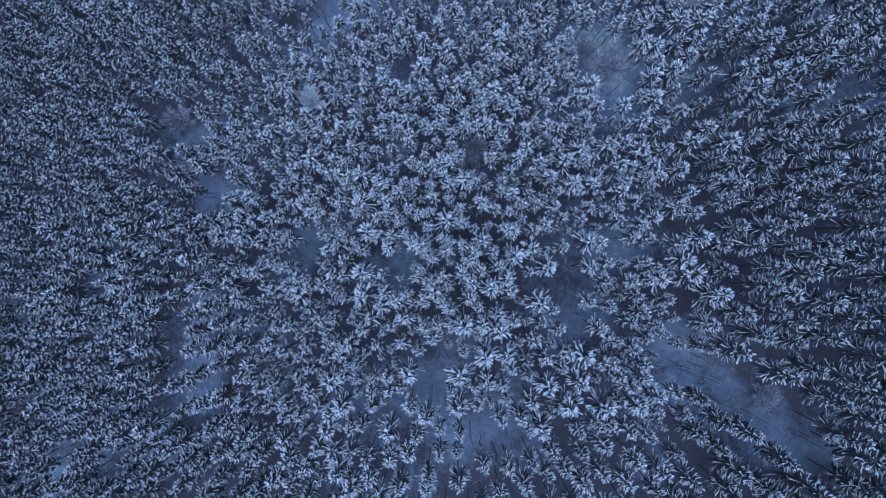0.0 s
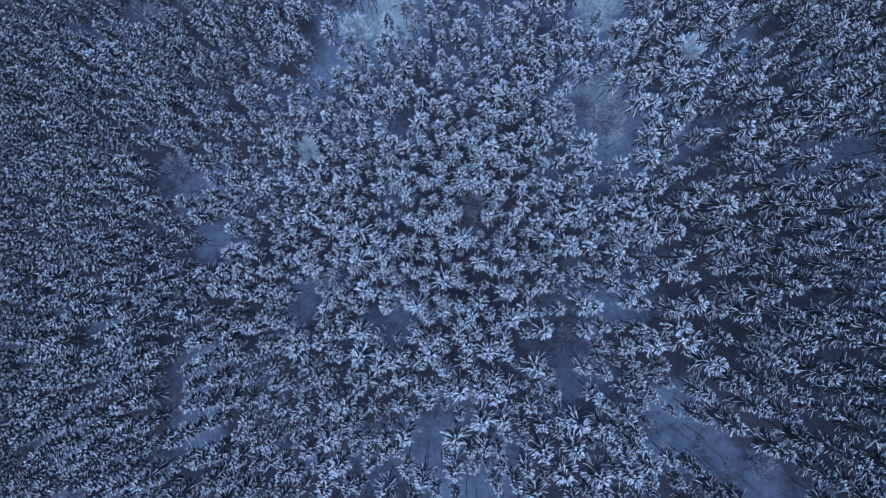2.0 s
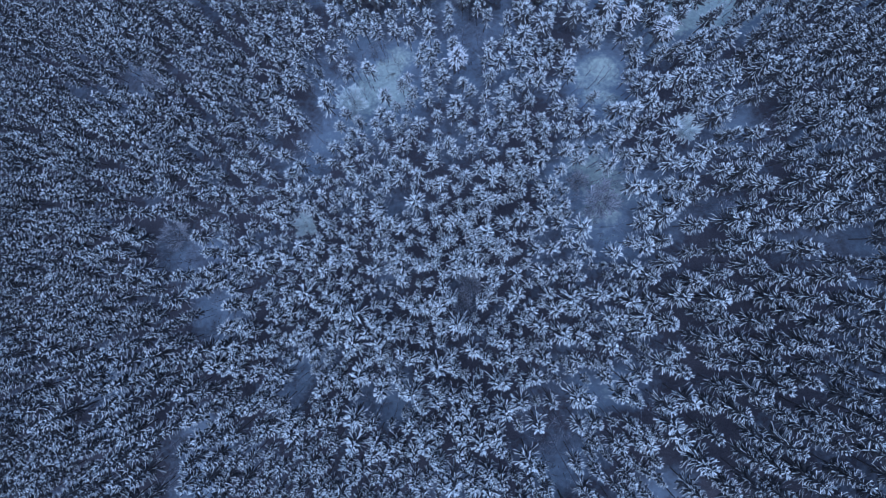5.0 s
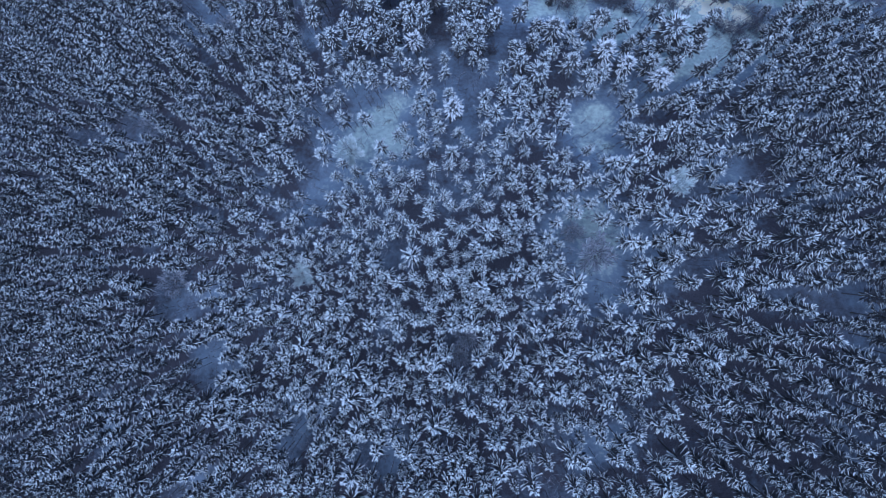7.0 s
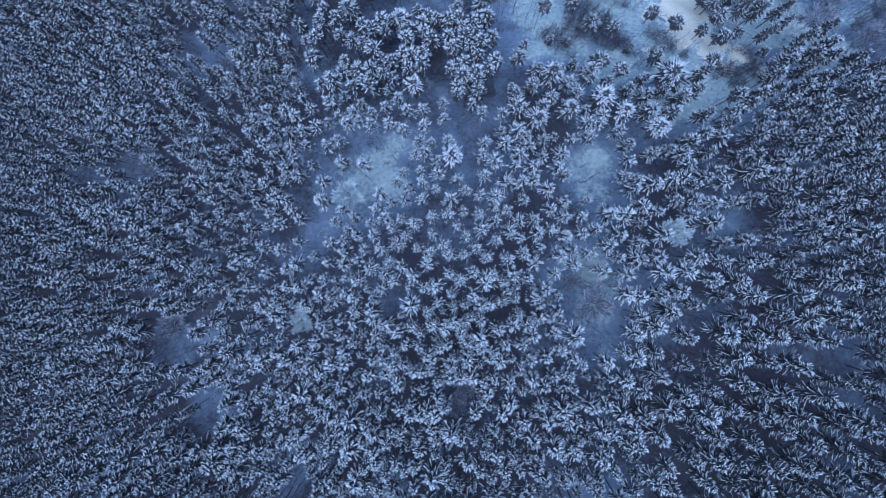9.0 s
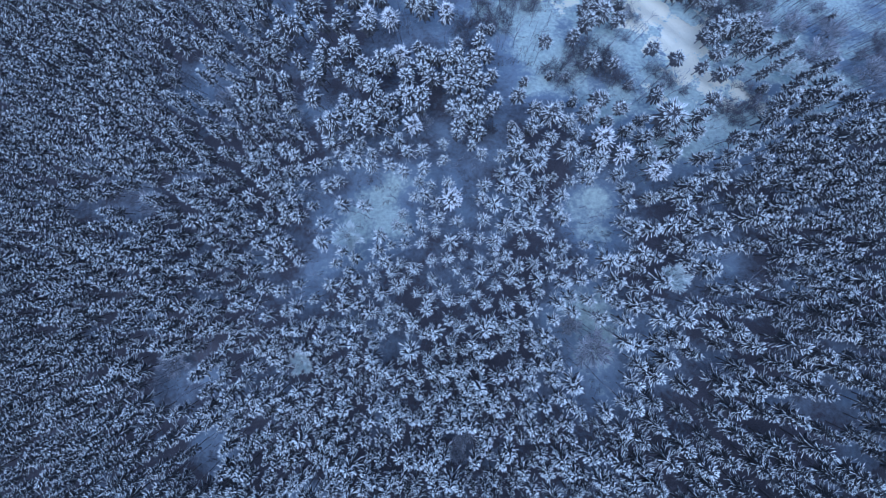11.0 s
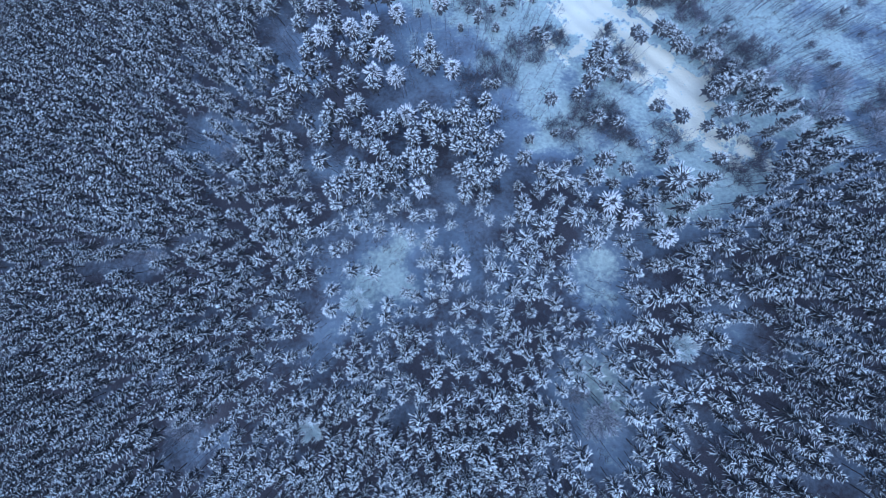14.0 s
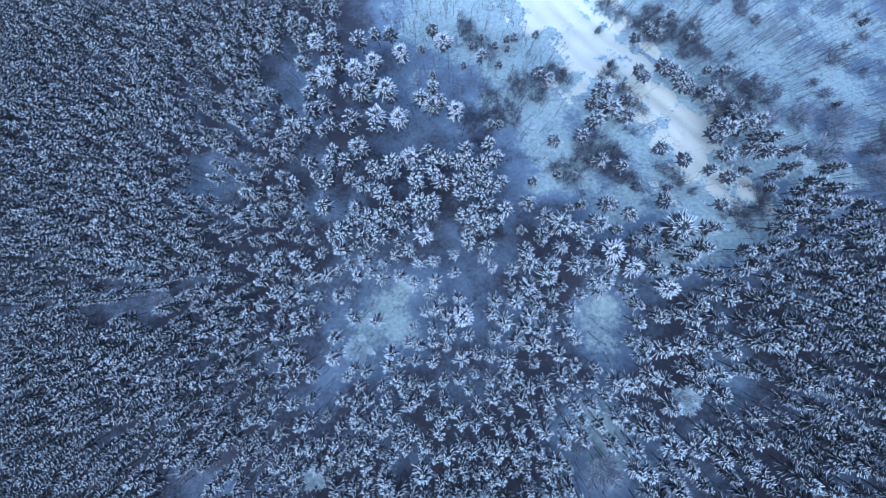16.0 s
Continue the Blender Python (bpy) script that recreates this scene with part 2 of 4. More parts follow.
def stream_material():
    """Deep white snow that thins out, in patches, towards the banks."""
    m, n, p = material("open_snow", 0.65)
    att = n.nodes.new("ShaderNodeAttribute")
    att.attribute_name = "snow_depth"
    big, small = noise_node(n, 0.35, 4), noise_node(n, 1.4, 6, 0.65)
    add = n.nodes.new("ShaderNodeMath")
    add.operation = "ADD"
    n.links.new(big.outputs["Fac"], add.inputs[0])
    n.links.new(small.outputs["Fac"], add.inputs[1])
    fac = n.nodes.new("ShaderNodeMath")
    fac.operation = "MULTIPLY_ADD"
    n.links.new(add.outputs[0], fac.inputs[0])
    fac.inputs[1].default_value = 2.3
    n.links.new(att.outputs["Fac"], fac.inputs[2])
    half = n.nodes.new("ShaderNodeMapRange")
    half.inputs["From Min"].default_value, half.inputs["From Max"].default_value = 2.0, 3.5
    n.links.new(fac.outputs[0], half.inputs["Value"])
    # core tinted cream in its colour, to look sunlit against the blue cast
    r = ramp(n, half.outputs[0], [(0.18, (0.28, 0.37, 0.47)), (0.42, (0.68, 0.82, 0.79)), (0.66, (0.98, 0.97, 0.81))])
    n.links.new(r.outputs["Color"], p.inputs["Base Color"])
    bump(n, p, small.outputs["Fac"], 0.6, 0.25)
    return m


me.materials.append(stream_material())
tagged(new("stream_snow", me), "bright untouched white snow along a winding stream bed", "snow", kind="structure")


# ---- trees ----
UP = np.array([0, 0, 1.0])


def unit(v):
    return v / np.linalg.norm(v)


def frond(out, base, way, length, width, droop, ridge):
    """A needled bough: a kite folded along its ridge."""
    verts, faces = out
    side = unit(np.cross(way, UP))
    o = len(verts)
    mid = base + way * length * 0.6 - UP * (droop * length * 0.3 + ridge)
    tip = base + way * length - UP * droop * length
    verts += [base, mid + side * width / 2, tip, mid - side * width / 2]
    faces += [(o, o + 1, o + 2), (o, o + 2, o + 3)]


def finger(out, base, way, length, width, droop, ridge, bend=0.0, blunt=True):
    """Snow along a twig: a blunt, ridged finger, widest near its end."""
    verts, faces = out
    side = unit(np.cross(way, UP))
    o = len(verts)
    mid = base + way * length * 0.84 - UP * droop * length * 0.6 + side * bend * length
    tip = base + way * length - UP * droop * length
    if blunt:
        verts += [base, mid + side * width * 0.5 - UP * ridge, mid + UP * ridge, mid - side * width * 0.5 - UP * ridge, tip]
        faces += [(o, o + 1, o + 2), (o, o + 2, o + 3), (o + 4, o + 2, o + 1), (o + 4, o + 3, o + 2)]
    else:
        verts += [base, mid + side * width * 0.5 - UP * ridge, tip + UP * ridge, mid - side * width * 0.5 - UP * ridge]
        faces += [(o, o + 1, o + 2), (o, o + 2, o + 3)]


def pole(out, foot, top, r0, r1, sides=4):
    verts, faces = out
    d = unit(top - foot)
    a = unit(np.cross(d, np.array([0.3, 1.0, 0.2])))
    b = np.cross(d, a)
    o = len(verts)
    for p, r in ((foot, r0), (top, r1)):
        verts += [p + r * (a * math.cos(q) + b * math.sin(q)) for q in np.arange(sides) * 2 * math.pi / sides]
    for j in range(sides):
        k = (j + 1) % sides
        faces += [(o + j, o + k, o + sides + k), (o + j, o + sides + k, o + sides + j)]


def arrays(*outs):
    return [(np.array(v), np.array(f, int)) for v, f in outs]


def whorl(need, snw, rng, height, radius, k, tiers, snow, plump, depth, full=1.0, dome=False):
    """One ring of boughs, the k-th from the top, with the snow on it: short and steep at the tip, long and level below."""
    u = (k + 0.35) / tiers
    z = height - 0.5 - height * depth * u
    r = radius * (0.5 + 0.5 * u ** 0.5 if dome else (0.34 + 0.66 * u ** 0.75) * (1 - 0.9 * max(0, u - 0.86)))
    count = max(3, int(round((4.0 + 1.3 * u) * full + rng.uniform(-0.7, 0.7))))
    start = rng.uniform(0, 6.28)
    for j in range(count):
        a = start + 6.283 * (j + rng.uniform(-0.36, 0.36)) / count
        rise = (0.9 - 1.5 * u if dome else 0.8 * (1 - u) ** 1.4 - 0.1 * u) + rng.uniform(-0.13, 0.13)
        way = unit(np.array([math.cos(a), math.sin(a), rise]))
        length = r * rng.uniform(0.62, 1.25)
        base = np.array([0, 0, z + rng.uniform(-0.2, 0.2)])
        droop = rng.uniform(-0.1, 0.16) + 0.2 * dome
        frond(need, base - UP * 0.08, way, length * 0.86, (0.24 if dome else 0.13) * length + 0.08, droop, 0.5)
        load = snow * (1.25 - 1.5 * u if dome else 1.15 - 0.62 * u)
        if rng.random() < load:
            lo = 0.5 if dome else 0.1 + 0.25 * u
            finger(snw, base + way * length * lo - UP * droop * length * lo * lo, way, length * (1.06 - lo), (0.02 * length + 0.18) * (1.28 - 0.62 * u) * plump * rng.uniform(0.7, 1.2), droop, 0.05 * plump, rng.uniform(-0.1, 0.1))
        for s, turn in ((0.4, 0.6), (0.56, -0.6)):
            if length < 0.8 or rng.random() > 0.55 * load:
                continue
            b = a + turn * rng.uniform(0.6, 1.2)
            w2 = unit(np.array([math.cos(b), math.sin(b), rise]))
            b2 = base + way * length * s - UP * droop * length * s * s * 0.7
            finger(snw, b2, w2, length * (0.72 - 0.4 * s) * rng.uniform(0.8, 1.25), 0.14 * (1.08 - 0.42 * u) * plump, droop, 0.04 * plump, 0.0, False)
    if k == 0:
        for q in (0.4, 2.5, 4.6):
            finger(snw, np.array([0, 0, height - 0.8]), unit(np.array([0.3 * math.cos(q), 0.3 * math.sin(q), 1.0])), 0.7, 0.2, 0.0, 0.04)


def whorl_shape(rng, height, radius, k, tiers, snow, plump, depth, full):
    need, snw = ([], []), ([], [])
    whorl(need, snw, rng, height, radius, k, tiers, snow, plump, depth, full, True)
    return arrays(need, snw)


def trunk_shape(height):
    trunk = ([], [])
    pole(trunk, np.array([0, 0, -0.7]), np.array([0, 0, height * 0.55]), 0.11, 0.08, 4)
    pole(trunk, np.array([0, 0, height * 0.55]), np.array([0, 0, height - 0.4]), 0.08, 0.02, 4)
    return arrays(trunk)[0]


def spruce_shape(rng, height, radius, tiers, snow=1.0, plump=1.0, depth=0.48, full=1.0, dome=False):
    """Vertices and triangles of a spruce's needles, snow and trunk; the foot is at the origin. depth: the share of the height that the crown fills."""
    need, snw = ([], []), ([], [])
    for k in range(tiers):
        whorl(need, snw, rng, height, radius, k, tiers, snow, plump, depth, full, dome)
    return [*arrays(need, snw), trunk_shape(height)]


def mesh_of(name, v, f, mats, which=None):
    me = bpy.data.meshes.new(name)
    me.vertices.add(len(v))
    me.vertices.foreach_set("co", np.asarray(v, np.float32).ravel())
    me.loops.add(f.size)
    me.loops.foreach_set("vertex_index", f.ravel().astype(np.int32))
    me.polygons.add(len(f))
    me.polygons.foreach_set("loop_start", np.arange(0, f.size, 3, dtype=np.int32))
    for m in mats:
        me.materials.append(m)
    if which is not None:
        me.polygons.foreach_set("material_index", which.astype(np.int32))
    me.update()
    me.validate()
    return me


def part(name, mesh, parent, label="", kind=""):
    ob = new(name, mesh)
    ob.parent = parent
    return tagged(ob, label, kind=kind)


def thing(name, shape, parts, label, category, group):
    """A thing at the origin: an empty with a mesh for each part."""
    top = new(name)
    for (v, f), (pname, mat, plabel) in zip(shape, parts):
        part(pname, mesh_of(pname, v, f, [mat]), top, plabel, "stuff" if pname == "snow_load" else "")
    return tagged(top, label, category, group)


def whorled(rng, height, radius, tiers, snow, plump, depth, snow_mat, snow_label, label, group, full=2.2):
    """A spruce in parts: a trunk, and whorl upon whorl of boughs, each with its own snow."""
    top = new("spruce_tree")
    part("trunk", mesh_of("trunk", *trunk_shape(height), [BARK]), top, "straight brown trunk")
    for k in range(tiers):
        need, snw = whorl_shape(rng, height, radius, k, tiers, snow, plump, depth, full)
        bough = part("bough_whorl", mesh_of("bough_whorl", *need, [NEEDLES]), top)
        part("snow_load", mesh_of("snow_load", *snw, [snow_mat]), bough, snow_label, "stuff")
    return tagged(top, label, "tree", group)


def joined(name, shapes, spots, mats, label, category):
    """Many uncounted plants in one mesh. spots: x, y, which shape, turn, width, height."""
    V, F, W, count = [], [], [], 0
    for x, y, which, a, k, h in spots:
        c, s, z = math.cos(a) * k, math.sin(a) * k, foot_z(x, y)
        for slot, (v, f) in enumerate(shapes[which]):
            q = np.empty_like(v)
            q[:, 0] = v[:, 0] * c - v[:, 1] * s + x
            q[:, 1] = v[:, 0] * s + v[:, 1] * c + y
            q[:, 2] = v[:, 2] * h + z
            V.append(q)
            F.append(f + count)
            W.append(np.full(len(f), slot))
            count += len(v)
    ob = new(name, mesh_of(name, np.concatenate(V), np.concatenate(F), mats, np.concatenate(W)))
    return tagged(ob, label, category, kind="stuff")


def foot_z(x, y):
    return float(ground_z(x, y) + bumps(np.float64(x), np.float64(y)))


def plant(models, x, y, rng, width, height):
    """A copy of one of the models, standing on the ground, turned at random. copy_thing keeps the model's scale."""
    ob = copy_thing(models[rng.integers(len(models))], pose(x, y, foot_z(x, y), rng.uniform(-1.5, 1.5), rng.uniform(-1.5, 1.5), rng.uniform(0, 360)) @ Matrix.Diagonal((width, width, height, 1)))
    return ob


def retire(models):
    """Takes the models themselves away once their copies stand."""
    for m in models:
        for ob in (*m.children_recursive, m):
            bpy.data.objects.remove(ob)


# feet of single spruces: ordinary ones, those of the hollow and of the far bank, wide ones, broad old ones, ones white with snow, small dark ones
SPRUCES = [
    (-52.7, 84), (62.3, 81.1), (-39.9, 67.8), (-36.3, 62.4), (-39, 57.3), (17, 43.9), (-13.6, 43.8), (6, 42.9), (1.4, 42.7), (-23.5, 42.6), (13.6, 42.1), (60.4, 42.1),
    (-11.6, 42), (-26.9, 41.9), (-1.4, 41.1), (4.7, 40.6), (-41.5, 40.3), (-6, 39.8), (19.5, 39.7), (-9.4, 39), (-17.2, 38.9), (6.2, 38.7), (-34.6, 38.7), (58.7, 38.2),
    (10.8, 38), (-1.6, 37.5), (-19.9, 37), (64.1, 36.7), (-39.7, 36.6), (-22.7, 36.4), (-29.8, 36.3), (-13.3, 36.2), (-17.1, 35.9), (28.4, 35.7), (30.4, 35.5), (-5.6, 35.1),
    (-10.2, 34.8), (14.1, 34.4), (34.7, 33.8), (52, 33.3), (15.7, 33), (-24.4, 32.8), (55.1, 32.5), (-0.8, 32.3), (-41.5, 32.3), (-31.4, 31.7),
]
SPRUCES += [
    (-26.9, 31.6), (-4.4, 31.6), (7.2, 31.5), (11.2, 31.3), (15.8, 30.7), (-44.2, 29.7), (-5.6, 29.6), (-7.6, 29.1), (13.9, 28.8), (6.2, 28.7), (-33.8, 28.7), (46.4, 28.6),
    (8.8, 27.6), (-23.1, 27.5), (36, 27.4), (-29.7, 27.3), (-18.2, 27.1), (13, 26.3), (47, 26.3), (16.4, 26.1), (21.5, 26), (-6.1, 25.7), (-44.1, 25), (-32.8, 24.9),
    (52.3, 24.9), (-2.6, 24.6), (22.9, 24.4), (-35.7, 24.2), (6.6, 24.1), (34.5, 23.9), (-27, 23.4), (16.6, 23.4), (45.3, 23.4), (36.8, 23.1), (43.2, 23.1), (-11.4, 23),
    (-5.8, 23), (14.3, 22.9), (39.9, 22.5), (52.9, 22.5), (47.3, 21.9), (2.9, 21.3), (35.9, 21.3), (19.4, 21.3), (-14.6, 20.8), (8.8, 20.1),
]
SPRUCES += [
    (-37.6, 20.1), (-5.8, 19.7), (-34.9, 19.6), (-27, 19.4), (26.4, 19.1), (43.6, 19), (54.2, 18.8), (49.9, 18.4), (8.7, 18.1), (37.1, 17.9), (-22.6, 17.4), (-33.5, 17.4),
    (19.7, 17.3), (10.9, 16.9), (40.1, 16.7), (5.7, 16.4), (-43.7, 16.3), (33.7, 16.2), (30.6, 16.2), (45.7, 16.1), (-0.8, 16), (-3.6, 16), (22.2, 15.7), (-13.3, 15.6),
    (-9.9, 15.5), (-31.4, 15.5), (13.3, 15.1), (-7.2, 14.6), (-16.2, 14.5), (-35.7, 14.5), (-38.2, 13.9), (-11.5, 13.5), (6.4, 13.2), (11.6, 12.9), (-3.6, 12.5), (16.9, 12.5),
    (25.1, 12.4), (32.2, 12.3), (40.4, 12.3), (-15.4, 12.1), (-8.9, 12), (-18.9, 11.9), (21.9, 11.9), (2.9, 11.8), (13.4, 11.6), (55.2, 11.2),
]
SPRUCES += [
    (59.9, 11.2), (-21.6, 11.1), (-42.5, 11), (8.8, 10.9), (-31.6, 10.7), (36.1, 10.7), (-1.6, 10.4), (30, 10.2), (-39.1, 9.7), (-6.5, 9.4), (-13.9, 9.3), (-17.3, 9.3),
    (4.9, 9.2), (-4.1, 8.8), (-21.2, 8.7), (14, 8.6), (26.6, 8.6), (-0.2, 8.4), (2.8, 8.2), (20.6, 8.1), (38.8, 8), (45.8, 8), (6.9, 7.8), (-28, 7.7),
    (10.8, 7.5), (49.8, 7.5), (-18.5, 7), (53.8, 6.9), (-43.3, 6.8), (-12.1, 6.6), (-24.6, 6.5), (23.1, 6.5), (-40.8, 6.4), (-4.6, 6.3), (-31.6, 6.3), (-9.6, 6),
    (-44.9, 5.8), (28.5, 5.4), (43.4, 5.4), (39.4, 5.4), (4.2, 5.1), (32.9, 4.9), (-0.2, 4.6), (7.9, 4.5), (12, 4.5), (-13, 4.4),
]
SPRUCES += [
    (-37.6, 4.2), (-7.2, 3.9), (14.4, 3.9), (48.1, 3.9), (-20.5, 3.6), (-42.5, 3.4), (10.3, 3.3), (-25.4, 3.2), (-28.3, 3.2), (-18.5, 3.1), (1.9, 3), (-10.9, 2.9),
    (-2.8, 2.3), (12.3, 2.3), (-5, 1.8), (18, 1.8), (-32.9, 1.7), (-13.6, 1.6), (10.8, 1.5), (-30.5, 1.4), (-45.8, 1.3), (-41.7, 1.2), (32.9, 1.2), (-39.5, 1.1),
    (0.4, 1), (-36, 0.8), (34.7, 0.7), (4, 0.6), (-20.9, 0.5), (15.6, 0.4), (-26.2, 0.2), (12.1, 0.2), (-24.1, -0.1), (-19, -0.3), (-15.2, -0.3), (-44.7, -0.5),
    (16.7, -0.8), (-2.6, -0.9), (7.3, -1), (5.8, -1.1), (-35.8, -1.5), (-31.3, -1.7), (-29.1, -2), (20, -2.2), (-42.6, -2.5), (-4.3, -2.6),
]
SPRUCES += [
    (34.5, -2.6), (-33.5, -2.7), (-15.1, -2.7), (12.8, -2.7), (-46.7, -2.8), (-18.9, -2.9), (4.1, -3.2), (18.3, -3.2), (16.4, -3.3), (-35.6, -4.2), (5.7, -4.2), (2.9, -4.3),
    (0.5, -4.4), (-15, -4.5), (14.3, -4.5), (11.5, -4.6), (-21.6, -4.7), (-18.8, -5.3), (-12.7, -5.3), (8.9, -5.3), (-7.6, -5.4), (-3.6, -5.4), (-0.9, -5.4), (-33.7, -5.6),
    (-25.3, -5.6), (19, -5.7), (33.4, -5.7), (-38.4, -6.2), (-46.1, -6.4), (-5.8, -6.4), (1.8, -6.4), (15.2, -6.5), (-10.5, -6.6), (-24.3, -7.1), (-14.2, -7.1), (-21.6, -7.6),
    (3.3, -7.6), (10.3, -8.1), (13.1, -8.1), (-0.4, -8.3), (-33.7, -8.4), (-46.2, -8.5), (-8.4, -8.6), (-18.8, -8.7), (-42.1, -8.9), (-26.6, -8.9),
]
SPRUCES += [
    (20.1, -8.9), (-37, -9), (8.1, -9.1), (-12.9, -9.2), (5.5, -9.2), (31.5, -9.2), (-6.1, -9.4), (-2, -9.4), (2.8, -9.4), (-30.2, -9.9), (33.4, -9.9), (22.1, -10.1),
    (17.3, -10.2), (-10.4, -10.3), (6.9, -10.6), (14.4, -10.6), (-20.6, -10.7), (1.1, -10.7), (-4.7, -10.8), (28, -10.9), (-3.2, -11), (9, -11.2), (23.5, -11.2), (-27, -11.3),
    (-34.7, -11.3), (3.1, -11.4), (-14.8, -11.7), (-12.7, -11.7), (-39.7, -11.8), (-28.9, -12.1), (-0.2, -12.2), (-8.8, -12.3), (-32.3, -12.6), (-22.9, -12.8), (-20.3, -12.8), (-37.3, -12.9),
    (-10.6, -13), (-4.1, -13), (21.1, -13.1), (-7.1, -13.2), (18.4, -13.4), (-42.3, -13.6), (-5.6, -13.7), (31, -13.7), (-27.7, -13.8), (8, -13.8),
]
SPRUCES += [
    (2, -14), (3.8, -14), (-30.1, -14.1), (-0.2, -14.1), (-38.6, -14.2), (14.9, -14.2), (-12.1, -14.3), (5.9, -14.3), (-15.4, -14.4), (-45.3, -14.5), (-25, -14.7), (-10, -14.9),
    (-2.2, -14.9), (10.7, -14.9), (16.9, -15.2), (21.6, -15.3), (-43.1, -16.1), (-5, -16.3), (6.7, -16.3), (-40.9, -16.5), (-10, -16.6), (-21, -17), (-2.5, -17.3), (-45.5, -17.6),
    (-13.2, -17.6), (21.6, -17.7), (-35.4, -17.8), (-16.2, -17.9), (27.2, -17.9), (5.7, -18), (16.3, -18.2), (-32.7, -18.5), (10.8, -18.5), (-43.9, -18.9), (-18.3, -19.1), (-6.9, -19.1),
    (-38.3, -19.2), (-24, -19.3), (-0.9, -19.3), (30.2, -19.3), (-4, -19.8), (-36.9, -19.9), (-21.8, -19.9), (-30.9, -20.1), (4.8, -20.1), (9.5, -20.1),
]
SPRUCES += [
    (-9.7, -20.3), (22.1, -20.6), (-41, -20.8), (-32.6, -20.8), (-2.8, -20.8), (17.3, -20.9), (20.5, -20.9), (-26.4, -21), (13.2, -21.2), (-7.5, -21.3), (-13, -21.3), (-5.5, -21.3),
    (-35.4, -21.9), (31.9, -21.9), (26.4, -22), (-24.6, -22.2), (-40.3, -22.3), (28.2, -22.3), (-22.8, -22.5), (7.5, -22.5), (-20.8, -22.7), (-31.7, -22.8), (11.6, -22.8), (-29.4, -23.1),
    (-3.5, -23.1), (22.3, -23.5), (-15.5, -23.7), (-33.9, -23.8), (-10.5, -23.9), (14.5, -23.9), (6.2, -24), (32.4, -24.2), (-8.8, -24.3), (30.8, -24.3), (-21.1, -24.5), (-14.1, -24.6),
    (-6.3, -24.7), (-2.5, -24.7), (-26.7, -24.8), (2, -24.8), (27, -24.9), (-19.4, -25.4), (21.2, -25.4), (-42.5, -25.5), (-23, -25.6), (-35.1, -25.8),
]
SPRUCES += [
    (-28.6, -26), (-40.8, -26), (-16.1, -26), (19.1, -26), (-11.6, -26.1), (6, -26.5), (7.8, -26.5), (15.4, -26.5), (11.1, -26.7), (-39.2, -26.8), (-5.3, -26.8), (-24.3, -27.1),
    (36.5, -27.2), (-30, -27.4), (-13.9, -27.4), (-2.8, -27.4), (-22.3, -27.7), (-32, -27.8), (2.5, -28.1), (28.1, -28.3), (11.9, -28.6), (9.6, -28.7), (-9.8, -28.8), (-1.2, -28.9),
    (14.9, -29), (-13.4, -29.2), (20.5, -29.2), (-42.3, -29.3), (-26.7, -29.3), (-19.5, -29.3), (-28.2, -29.4), (5, -29.4), (34.5, -29.5), (22.7, -29.6), (24.9, -29.6), (-34.3, -29.7),
    (-6, -29.8), (7.3, -29.8), (-8.3, -29.9), (-36.9, -30.1), (-23.4, -30.2), (-15.5, -30.3), (37, -30.4), (-39.7, -30.6), (-42.3, -31), (-11.4, -31),
]
SPRUCES += [
    (-30.2, -31.2), (30.5, -31.2), (-0.4, -31.4), (24.9, -31.6), (13.2, -32.3), (28.2, -32.4), (-6.6, -32.6), (8.4, -32.8), (-22.5, -32.9), (-36.8, -32.9), (11.4, -32.9), (-10.2, -33.2),
    (6.8, -33.3), (-41.6, -33.4), (-15.4, -33.5), (-12.8, -33.6), (-34, -33.7), (-43.8, -33.8), (-21.3, -33.9), (-24.5, -34), (-32.1, -34.1), (-3.6, -34.2), (26.7, -34.3), (37, -34.5),
    (-38.6, -34.6), (-19.4, -34.6), (2.7, -34.8), (28.9, -34.8), (-2.4, -35.2), (21.7, -35.3), (-22.8, -35.4), (33.9, -35.5), (-9.3, -35.6), (-35.4, -35.8), (-13.2, -35.8), (-0.7, -35.8),
    (-41.5, -35.9), (15.9, -35.9), (-33, -36), (10.9, -36), (-24.6, -36.2), (-18.1, -36.4), (-3.5, -36.4), (-6.4, -36.6), (1.9, -36.6), (4.9, -36.6),
]
SPRUCES += [
    (-36.5, -37.8), (0.7, -38), (34.1, -38), (-21.4, -38.1), (-5.8, -38.1), (22.6, -38.4), (27.9, -38.4), (-34.9, -38.6), (5.4, -39), (20, -39.2), (-32, -39.3), (29.7, -39.3),
    (-33.6, -39.6), (-7.2, -39.7), (2.6, -39.9), (-37.7, -40.2), (-0.4, -40.2), (35.5, -40.2), (-39.3, -40.3), (-41.7, -40.3), (-14.2, -40.5), (-23.3, -40.7), (-21.2, -40.8), (-3.8, -40.9),
    (-29.8, -41.1), (28.3, -41.1), (30.2, -41.1), (-8.6, -41.2), (21.9, -41.2), (6.5, -41.4), (25.7, -41.4), (-6.1, -41.6), (1, -41.7), (-27.6, -42.3), (-25.2, -42.5), (-31.9, -42.6),
    (-2.6, -42.6), (-36, -42.8), (-22.6, -43.1), (7.5, -43.1), (-34.3, -43.4), (-13.6, -43.5), (-10.4, -43.5), (0.3, -44.4), (-21, -44.6), (19.1, -44.6),
]
